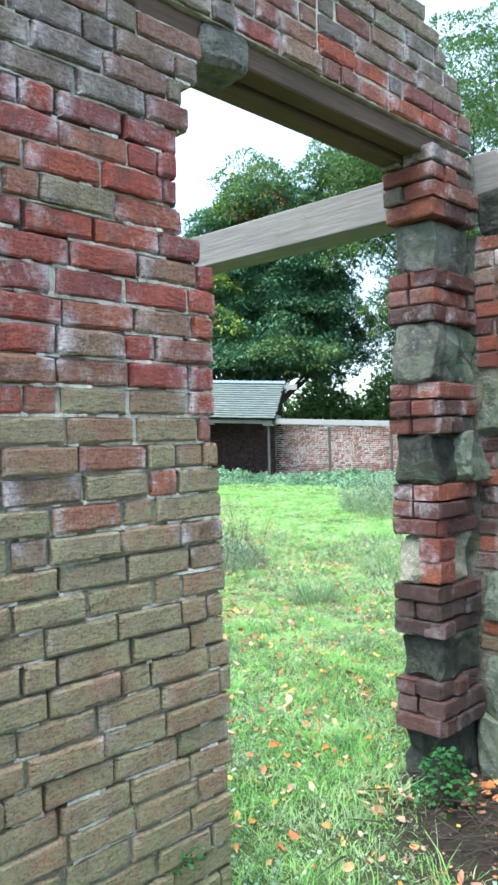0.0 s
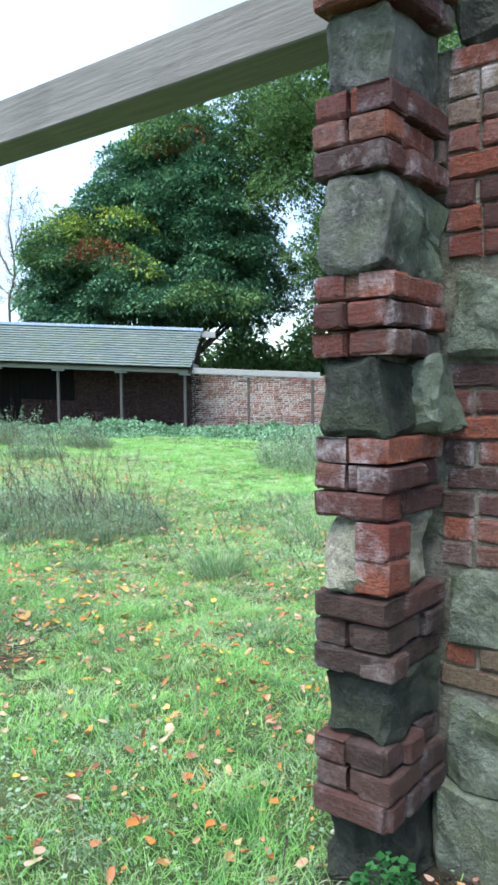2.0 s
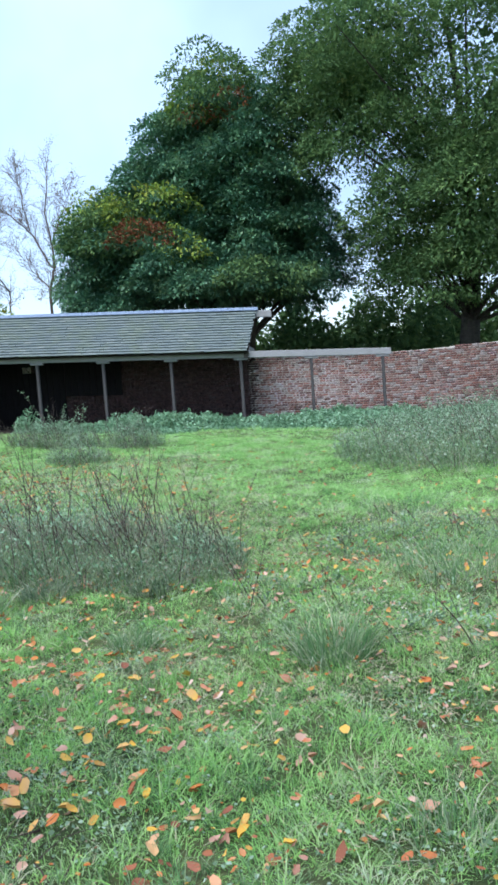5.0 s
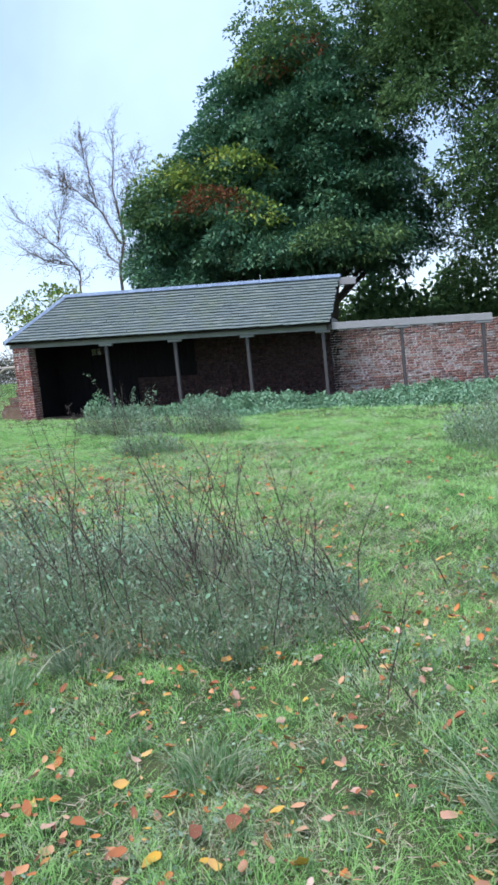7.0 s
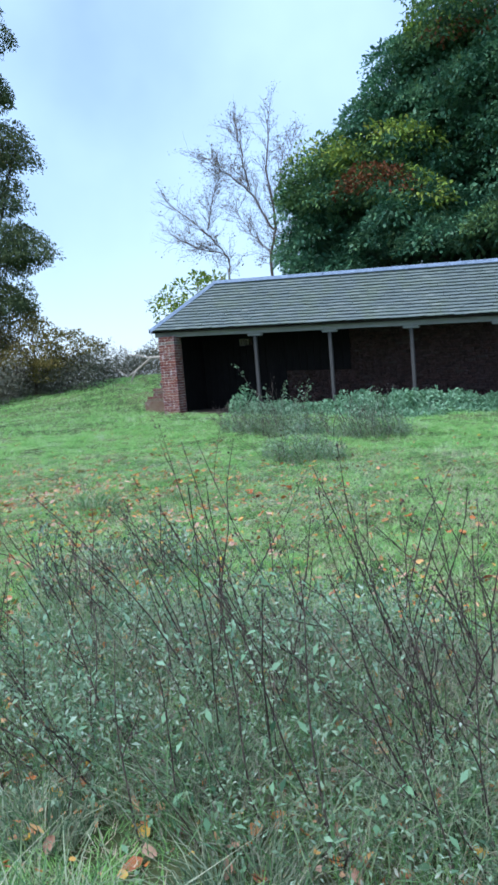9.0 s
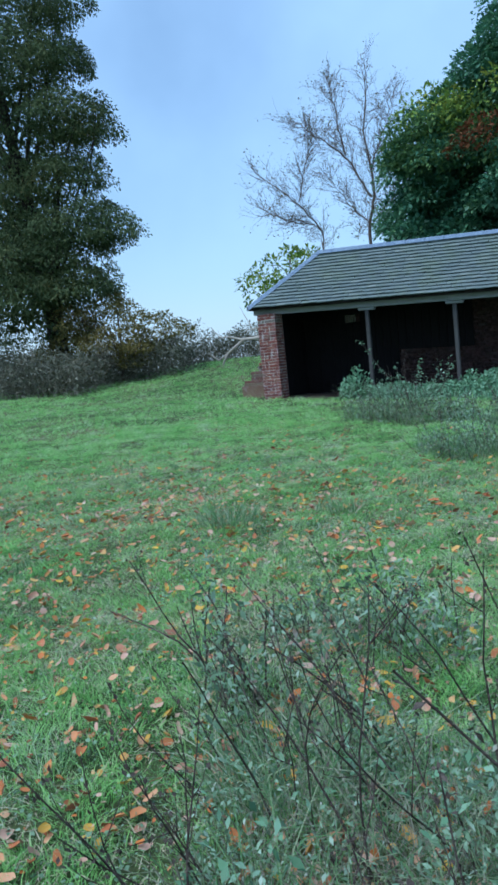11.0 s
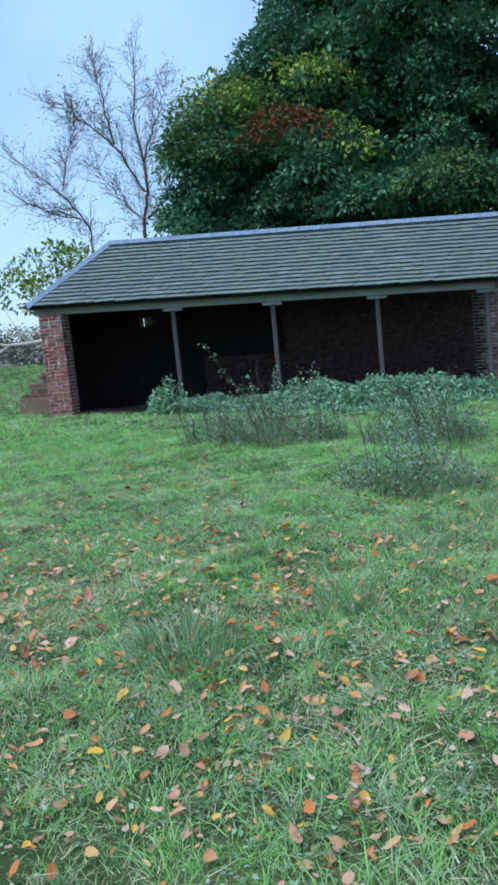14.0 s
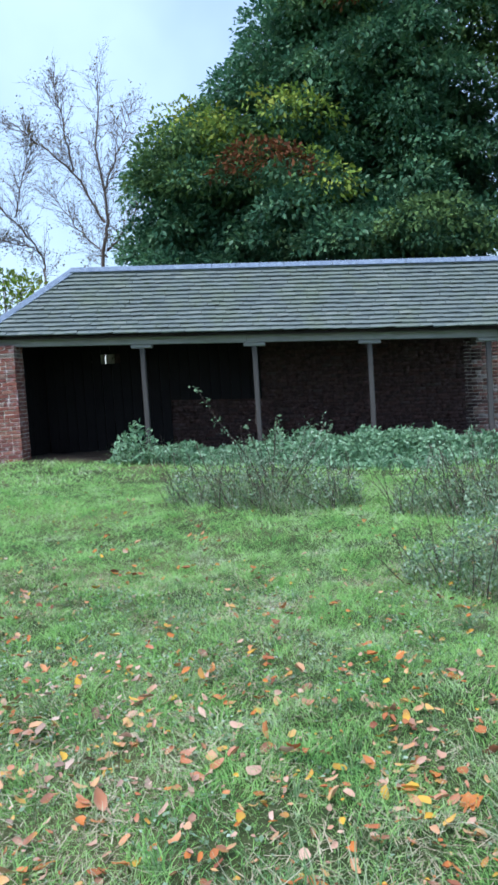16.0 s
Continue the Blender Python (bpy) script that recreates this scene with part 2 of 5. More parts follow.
def box_bm(x0, x1, y0, y1, z0, z1, bevel=0.0, bm=None, cuts=0, rough=0.0, freq=8.0):
    bm = bm or bmesh.new()
    made = bmesh.ops.create_cube(bm, size=1)["verts"]
    for v in made:
        v.co = Vector((x0 if v.co.x < 0 else x1, y0 if v.co.y < 0 else y1, z0 if v.co.z < 0 else z1))
    if bevel:
        bmesh.ops.bevel(bm, geom=bm.edges[:], offset=bevel, segments=1, affect="EDGES")
    if cuts:
        bmesh.ops.subdivide_edges(bm, edges=bm.edges[:], cuts=cuts, use_grid_fill=True)
    if rough:
        for v in bm.verts:
            v.co += noise.noise_vector(v.co * freq) * rough
    return bm


def to_mesh(name, bm):
    me = bpy.data.meshes.new(name)
    bm.to_mesh(me)
    bm.free()
    return me


def thing(name, mesh, mat, label="", category="", group="", kind="", m=None):
    ob = new(name, mesh)
    if mat:
        mesh.materials.append(mat)
    if m is not None:
        ob.matrix_world = m
    return tagged(ob, label, category, group, kind)


def empty(name, label="", category="", group="", kind="", m=None):
    ob = new(name)
    if m is not None:
        ob.matrix_world = m
    return tagged(ob, label, category, group, kind)


def part(name, mesh, mat, parent, label="", m=None, kind=""):
    if isinstance(mesh, bmesh.types.BMesh):
        mesh = to_mesh(name, mesh)
    ob = new(name, mesh)
    if mat and not len(mesh.materials):
        mesh.materials.append(mat)
    ob.parent = parent
    if m is not None:
        ob.matrix_basis = m
    return tagged(ob, label, kind=kind)


def smooth(a, b, x):
    t = np.clip((x - a) / (b - a), 0, 1)
    return t * t * (3 - 2 * t)


# ---- ground ----


def lumps(x, y):
    return (0.014 * np.sin(15.1 * x - 3.0 * y) * np.sin(13.7 * y + 2.3 * x) + 0.035 * np.sin(1.7 * x + 0.6 * y) * np.sin(1.3 * y - 0.4 * x) + 0.02 * np.sin(3.9 * x + 1.0) * np.sin(4.3 * y + 0.5 * x)
            + 0.012 * np.sin(8.1 * x + 2.0 * y) * np.sin(7.3 * y - 1.1 * x))


def ground_z(x, y):
    x, y = np.asarray(x, float), np.asarray(y, float)
    up = smooth(9, 26, y) * (0.30 - 0.026 * (np.clip(x, -14, 8) + 12.5))
    hill = 0.95 * smooth(-12.6, -15.5, x) * smooth(24.5, 34, y) * (1 - 0.8 * smooth(-17, -23, x)) + 0.3 * smooth(-12.5, -27, x) * smooth(10, 26, y) + 0.25 * smooth(-10, -22, x)
    dip = -0.17 * np.exp(-((x + 0.9) ** 2 + (y - 7.8) ** 2) / 9.0)
    return up + hill + dip + lumps(x, y) * smooth(0.5, 3.0, np.hypot(x - 0.3, y - 2.8)) + 0.0


def ground_mesh():
    def axis(lo, hi, fine, step):
        near = np.arange(lo, hi + 1e-6, fine)
        far = [step * 1.35 ** k for k in range(22)]
        return np.concatenate([lo - np.cumsum(far)[::-1], near, hi + np.cumsum(far)])
    xs, ys = axis(-30, 14, 0.12, 0.3), axis(-4, 34, 0.12, 0.3)
    X, Y = np.meshgrid(xs, ys)
    Z = ground_z(X, Y)
    nx, ny = len(xs), len(ys)
    i = np.arange(ny * nx).reshape(ny, nx)
    quads = np.stack([i[:-1, :-1], i[:-1, 1:], i[1:, 1:], i[1:, :-1]], -1).reshape(-1, 4)
    return indexed_mesh("ground", np.stack([X, Y, Z], -1).reshape(-1, 3), quads)


def ground_material():
    m, n, l, b = material("turf_and_soil", 0.95)
    pos = position(n)
    a = noise_node(n, l, 0.7, 5, 0.6, pos)
    c2 = noise_node(n, l, 9, 6, 0.7, pos)
    fine = noise_node(n, l, 60, 5, 0.7, pos)
    c = mix_node(n, l, span(n, l, c2.outputs["Fac"], 0.35, 0.65), (0.045, 0.07, 0.025), (0.08, 0.125, 0.042))
    c = mix_node(n, l, span(n, l, a.outputs["Fac"], 0.45, 0.65, 0.0, 0.6), c, (0.2, 0.2, 0.1))
    c = mix_node(n, l, span(n, l, fine.outputs["Fac"], 0.55, 0.75, 0.0, 0.4), c, (0.08, 0.065, 0.04))
    d = n.new("ShaderNodeVectorMath")
    d.operation = "DISTANCE"
    d.inputs[1].default_value = (0.66, 3.0, 0.0)
    l.new(pos, d.inputs[0])
    soil = times(n, l, span(n, l, d.outputs["Value"], 0.95, 0.5), span(n, l, c2.outputs["Fac"], 0.3, 0.5))
    c = mix_node(n, l, soil, c, (0.055, 0.042, 0.034))
    sep = n.new("ShaderNodeSeparateXYZ")
    l.new(pos, sep.inputs["Vector"])
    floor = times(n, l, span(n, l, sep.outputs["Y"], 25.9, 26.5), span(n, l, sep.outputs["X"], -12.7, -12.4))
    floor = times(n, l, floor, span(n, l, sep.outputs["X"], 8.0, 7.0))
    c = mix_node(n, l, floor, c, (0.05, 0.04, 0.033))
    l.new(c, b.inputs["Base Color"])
    bump(n, l, b, fine.outputs["Fac"], 0.03, 1.0)
    return m


M_GROUND = ground_material()
ground = thing("ground", ground_mesh(), M_GROUND, "rough green meadow turf with bare soil by the wall", "ground", kind="structure")

# ---- ruined brick doorway ----
DOOR = pose(0.275, 3.27, 0, 0, 0, 54.7)
COURSE = 0.075
rng = random.Random(4)


def brick_mesh(name, length, seed, depth=0.1):
    """One worn brick, its face at y = 0 and its centre at x = 0, z = 0."""
    r = random.Random(seed)
    bm = bmesh.new()
    nx, nz = (7, 4) if length > 0.15 else (5, 4)
    grid = {}
    for j in range(nz):
        for i in range(nx):
            u, v = 2 * i / (nx - 1) - 1, 2 * j / (nz - 1) - 1
            end, bed = i in (0, nx - 1), j in (0, nz - 1)
            y = 0.005 * end + 0.0045 * bed + r.uniform(-0.0016, 0.0016)
            if end or bed:
                y += r.choice((0.0, 0.0, 0.001, 0.004, 0.01))
            x = u * (length / 2 - 0.002) + r.uniform(-0.0035, 0.0035)
            z = v * 0.033 + r.uniform(-0.0028, 0.0028)
            if i in (1, nx - 2):
                x = u / abs(u) * (length / 2 - 0.009 + r.uniform(-0.003, 0.003))
            if not bed:
                z = v / abs(v) * 0.0255 + r.uniform(-0.003, 0.003)
            grid[i, j] = bm.verts.new((x, y, z))
    for j in range(nz - 1):
        for i in range(nx - 1):
            bm.faces.new((grid[i, j], grid[i + 1, j], grid[i + 1, j + 1], grid[i, j + 1]))
    rim = [grid[i, 0] for i in range(nx)] + [grid[nx - 1, j] for j in range(1, nz)] + [grid[i, nz - 1] for i in range(nx - 2, -1, -1)] + [grid[0, j] for j in range(nz - 2, 0, -1)]
    far = [bm.verts.new((v.co.x, depth, v.co.z)) for v in rim]
    for k in range(len(rim)):
        q = (k + 1) % len(rim)
        bm.faces.new((rim[q], rim[k], far[k], far[q]))
    return to_mesh(name, bm)


STRETCHERS = [brick_mesh("brick", 0.215, k) for k in range(8)]
HEADERS = [brick_mesh("brick", 0.103, k + 20) for k in range(6)]
for me in STRETCHERS + HEADERS:
    me.materials.append(M_BRICK)


def with_material(meshes, mat):
    made = []
    for me in meshes:
        c = me.copy()
        c.materials.clear()
        c.materials.append(mat)
        made.append(c)
    return made


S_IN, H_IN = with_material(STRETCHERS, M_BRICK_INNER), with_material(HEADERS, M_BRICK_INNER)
S_TOP, H_TOP = with_material(STRETCHERS, M_BRICK_TOP), with_material(HEADERS, M_BRICK_TOP)


def lay(parent, origin, along, x0, x1, z, index, sets, header_end=False, jitter=0.006, mixed=0.45):
    """One course of bricks on a face. along: the face's turn about z in the parent's space."""
    stretch, head = sets
    x = x0
    first = True
    while x < x1 - 0.02:
        head_now = (index % 2 == 0 and first) or rng.random() < mixed * 0.5
        length = 0.103 if head_now else 0.215
        length *= rng.uniform(0.96, 1.05)
        if x1 - (x + length) < 0.05:
            length = x1 - x
        meshes, base = (head, 0.103) if length < 0.15 else (stretch, 0.215)
        m = Matrix.Translation(origin) @ pose(0, 0, 0, 0, 0, along) @ pose(x + length / 2, rng.uniform(-jitter, jitter), z + COURSE / 2, 0, rng.uniform(-1.1, 1.1), rng.uniform(-1.2, 1.2)) @ Matrix.Diagonal(((length - rng.choice((0.004, 0.006, 0.009, 0.014))) / base, 1, rng.uniform(0.95, 1.05), 1))
        part("brick", rng.choice(meshes), None, parent, m=m)
        x += length
        first = False


def stone(parent, x0, x1, y0, y1, z0, z1, mat, rough=0.02, label="", turn=0.0):
    bm = box_bm(-(x1 - x0) / 2, (x1 - x0) / 2, -(y1 - y0) / 2, (y1 - y0) / 2, -(z1 - z0) / 2, (z1 - z0) / 2, 0.018, cuts=4)
    at = Vector(((x0 + x1) / 2, (y0 + y1) / 2, (z0 + z1) / 2))
    for v in bm.verts:
        v.co += noise.noise_vector((v.co + at) * 7.0) * rough * 1.5 + noise.noise_vector((v.co + at) * 26.0) * rough * 0.5
    return part("stone", bm, mat, parent, label, pose(*at, 0, 0, turn))


def jamb_edge(z):
    """Where the broken left jamb ends, by height."""
    steps = ((0.0, -1.225), (0.9, -1.235), (1.35, -1.255), (1.44, -1.275), (1.52, -1.245), (1.95, -1.25), (2.02, -1.30), (2.1, -1.36), (2.17, -1.385), (2.40, -1.345), (2.55, -1.30), (2.63, -1.27), (9, -1.27))
    e = -1.225
    for h, u in steps:
        if z >= h - 0.01:
            e = u
    return e


def door_walls():
    # left wall
    wall = empty("wall_left", "ruined red brick wall with a ragged broken jamb, algae below", "wall", kind="structure", m=DOOR)
    bm, low = bmesh.new(), bmesh.new()
    for k in range(-2, 36):
        z = k * COURSE
        box_bm(-3.6, jamb_edge(z) - 0.02, rng.choice((0.015, 0.018, 0.026, 0.045)), 0.222, z, z + COURSE, bm=bm if k > 17 else low)
    part("mortar_core", bm, M_MORTAR, wall, "pale lime mortar")
    part("mortar_core", low, M_MORTAR_OLD, wall, "dirty grey-brown mortar")
    rest = bmesh.new()
    for k in range(-2, 36):
        z = k * COURSE
        e = jamb_edge(z) + rng.uniform(-0.012, 0.012)
        # laid from the jamb towards the left
        lay(wall, (e, 0, 0), 0, -(2.0 + e) - rng.uniform(0, 0.12) - 0.0, 0, z, k, (S_TOP, H_TOP) if k >= 32 else (STRETCHERS, HEADERS), jitter=0.0055)
        # jamb face
        lay(wall, (e, 0.105, 0), 90, 0, 0.125, z, k + 1, (STRETCHERS, HEADERS), mixed=0.2)
        x = -2.14
        while x > -3.6:
            box_bm(x - 0.205, x, rng.uniform(-0.004, 0.004), 0.08, z + 0.006, z + 0.069, bm=rest)
            x -= 0.215
    part("brickwork", rest, M_BRICK, wall, kind="stuff")
    beads = bmesh.new()
    for k in range(-2, 36):
        z = k * COURSE
        rows = []
        for i in range(0, 86):
            x = jamb_edge(z) - 0.025 - i * 0.0095
            a = noise.noise(Vector((x * 9, k * 3.7, 1.0)))
            c = noise.noise(Vector((x * 55, k * 5.1, 7.0)))
            d = noise.noise(Vector((x * 40, k * 2.3, 3.0)))
            y = 0.010 - 0.006 * a - 0.006 * c
            w = 0.0075 + 0.006 * d + 0.004 * a
            o = 0.002 * noise.noise(Vector((x * 12, k * 1.7, 5.0)))
            rows.append([beads.verts.new((x, y + 0.012, z + o - w)), beads.verts.new((x, y, z + o - w * 0.5)), beads.verts.new((x, y + 0.001 * c, z + o + w * 0.4)), beads.verts.new((x, y + 0.012, z + o + w))])
        for i, (a, c) in enumerate(zip(rows, rows[1:])):
            if noise.noise(Vector((i * 0.11, k * 9.1, 13.0))) < (-0.02 if k > 15 else 0.1):
                continue
            for j in range(3):
                beads.faces.new((a[j], c[j], c[j + 1], a[j + 1]))
    part("mortar_joint", beads, M_MORTAR, wall, "ragged pale lime joints", kind="stuff")

    # wall above the opening, with a raked broken end
    over = empty("wall_over_door", "weathered brickwork above the doorway with a stepped broken end", "wall", kind="structure", m=DOOR)
    ends = [0.37, 0.36, 0.28, 0.26, 0.15, 0.10, 0.0, -0.06, -0.12, -0.2, -0.26, -0.3]
    bm = bmesh.new()
    for k, e in enumerate(ends):
        z = 2.775 + k * COURSE
        box_bm(-3.6, e - 0.012, 0.012, 0.222, z, z + COURSE, bm=bm)
    part("mortar_core", bm, M_MORTAR, over, "pale lime mortar")
    for k, e in enumerate(ends):
        z = 2.775 + k * COURSE
        lay(over, (e, 0, 0), 0, -(2.1 + e), 0, z, k, (S_TOP if k > 1 else STRETCHERS, H_TOP))
        lay(over, (e, 0.105, 0), 90, 0, 0.125, z, k + 1, (S_TOP, H_TOP))
    rest = bmesh.new()
    for k in range(12):
        x = -2.2
        while x > -3.6:
            box_bm(x - 0.205, x, 0.0, 0.08, 2.781 + k * COURSE, 2.844 + k * COURSE, bm=rest)
            x -= 0.215
    part("brickwork", rest, M_BRICK_TOP, over, kind="stuff")

    lintel = empty("door_lintel", "dark brown oak lintel of two timbers over the doorway", "lintel", m=DOOR)
    part("timber", box_bm(-1.5, 0.12, 0.03, 0.118, 2.695, 2.772, 0.006, cuts=1, rough=0.003), M_LINTEL, lintel)
    part("timber", box_bm(-1.5, 0.12, 0.128, 0.225, 2.672, 2.772, 0.006, cuts=1, rough=0.003), M_LINTEL, lintel)

    corb = empty("corbel_stone", "pale sandstone corbel under the lintel", "stone", m=DOOR)
    stone(corb, -1.27, -1.06, 0.0, 0.2, 2.66, 2.772, M_STONE_GREY, 0.012)

    # pillar between opening and inner wall: brick bands and stone blocks in turn
    pil = empty("door_pillar", "crumbling pillar of red brick bands and grey stone blocks", "pillar", kind="structure", m=DOOR)
    part("mortar_core", box_bm(0.07, 0.33, 0.065, 0.18, -0.1, 2.77), M_MORTAR_DAMP, pil, "damp earthy mortar")
    foot = with_material(STRETCHERS, M_BRICK_FOOT), with_material(HEADERS, M_BRICK_FOOT)
    bands = ((0.235, 3, 0.0), (0.645, 3, -0.004), (1.075, 3, 0.004), (1.51, 3, 0.0), (1.985, 3, -0.002), (2.425, 4, -0.022))
    for z0, count, out in bands:
        for k in range(count):
            z = z0 + k * COURSE
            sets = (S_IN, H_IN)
            if z0 < 0.7:
                sets = foot
            if z0 > 2.4:
                sets = (S_TOP, H_TOP) if k == 3 else (S_IN, H_IN)
            lay(pil, (out, out, 0), 0, 0, 0.36 - out, z, k, sets, jitter=0.018)
            lay(pil, (out, 0.232, 0), -90, 0.0, 0.232 - out - 0.0, z, k + 1, sets, jitter=0.014)
            lay(pil, (0.36, 0.232, 0), 180, 0, 0.36, z, k, sets)
    stone(pil, 0.03, 0.35, 0.03, 0.21, 2.215, 2.43, M_STONE_GREY, 0.022)
    stone(pil, -0.005, 0.10, 0.01, 0.20, 1.73, 1.985, M_STONE_GREY, 0.022)
    stone(pil, 0.09, 0.36, 0.015, 0.21, 1.73, 1.985, M_STONE_GREEN, 0.032)
    stone(pil, 0.01, 0.19, 0.02, 0.215, 1.30, 1.515, M_STONE_DARK, 0.02)
    stone(pil, 0.16, 0.37, -0.03, 0.2, 1.295, 1.52, M_STONE_GREEN, 0.03)
    stone(pil, 0.02, 0.34, 0.04, 0.21, 0.86, 1.075, M_MORTAR_OLD, 0.03, "crumbling mortar")
    stone(pil, 0.02, 0.36, 0.02, 0.21, 0.455, 0.65, M_STONE_DARK, 0.022)
    stone(pil, 0.05, 0.40, 0.03, 0.21, -0.06, 0.24, M_STONE_DARK, 0.035)
    for zz in (0.925, 1.02):
        part("brick", rng.choice(S_IN), None, pil, m=pose(0.07, 0.0, zz, 0, 3, 0) @ Matrix.Diagonal((0.62, 1, 1.45, 1)))

    # inner wall, square to the door wall
    side = empty("wall_side", "old inner wall of red brick and green sandstone blocks", "wall", kind="structure", m=DOOR)
    part("mortar_core", box_bm(0.384, 0.72, -2.6, 0.22, -0.1, 2.40), M_MORTAR_DAMP, side, "damp earthy mortar")
    blocks = ((-0.30, -0.01, 1.525, 1.745, 0.035), (-0.31, 0.0, 0.66, 0.885, 0.008), (-0.28, 0.0, 0.24, 0.50, 0.02), (-0.2, 0.02, -0.08, 0.25, 0.05), (-0.5, -0.21, -0.08, 0.2, 0.03))
    for k in range(-1, 32):
        z = k * COURSE
        gaps = sorted((-b[1], -b[0]) for b in blocks if z + 0.055 > b[2] and z + 0.02 < b[3])
        x = -0.02 + rng.uniform(-0.01, 0.01)
        for a, c in gaps:
            if a - x > 0.06:
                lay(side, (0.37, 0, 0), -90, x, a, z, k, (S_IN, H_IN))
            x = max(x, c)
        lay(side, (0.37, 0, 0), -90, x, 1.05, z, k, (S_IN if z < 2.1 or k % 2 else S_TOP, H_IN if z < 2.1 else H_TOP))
    rest = bmesh.new()
    for k in range(-1, 32):
        y = -1.12
        while y > -2.6:
            box_bm(0.37, 0.45, y - 0.205, y, k * COURSE + 0.006, k * COURSE + 0.069, bm=rest)
            y -= 0.215
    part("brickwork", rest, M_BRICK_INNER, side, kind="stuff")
    for a, c, z0, z1, proud in blocks:
        stone(side, 0.37 - proud, 0.5, a, c, z0, z1, M_STONE_GREEN, 0.022)
    for a, c in ((-0.34, -0.01), (-0.75, -0.36), (-1.2, -0.77)):
        stone(side, 0.36, 0.62, a, c, 2.40, 2.572, M_STONE_DARK, 0.025)

    # timber tie beam that runs out over the grass from the side wall
    beam = empty("timber_beam", "silver-grey weathered oak beam spanning from the broken wall", "beam", m=DOOR)
    bm = bmesh.new()
    prof = [(-0.03, 2.572), (-0.235, 2.585), (-0.10, 2.77), (3.6, 2.80), (3.6, 2.60)]
    left = [bm.verts.new((0.384, v, z)) for v, z in prof]
    right = [bm.verts.new((0.6, v, z)) for v, z in prof]
    bm.faces.new(left)
    bm.faces.new(right[::-1])
    for k in range(5):
        bm.faces.new((left[k], right[k], right[(k + 1) % 5], left[(k + 1) % 5]))
    bmesh.ops.recalc_face_normals(bm, faces=bm.faces[:])
    bmesh.ops.bevel(bm, geom=bm.edges[:], offset=0.006, segments=1, affect="EDGES")
    part("timber", bm, M_OAK_Y, beam)
    stub = empty("wall_stub", "plain brick wall end that carries the beam", "wall", kind="structure", m=DOOR)
    part("brickwork", box_bm(0.34, 0.65, 3.35, 3.9, -0.3, 2.6, 0.01), M_BRICK, stub)


M_OAK_Y = wood_material("silvered_oak_beam", (0.13, 0.122, 0.12), (0.22, 0.21, 0.205), "Y")

# ---- open shed ----
SHED_TURN = 1.2
SHED = pose(-3.48, 26.42, 0, 0, 0, SHED_TURN)
LEAN_UP = -0.046


def rise(x):
    return LEAN_UP * x


def sheared(bm):
    for v in bm.verts:
        v.co.z += rise(v.co.x)
    return bm


POSTS = (-6.3, -4.22, -2.12, 0.0, 2.1, 4.2)
PLATE = 2.06
BACK = 2.03


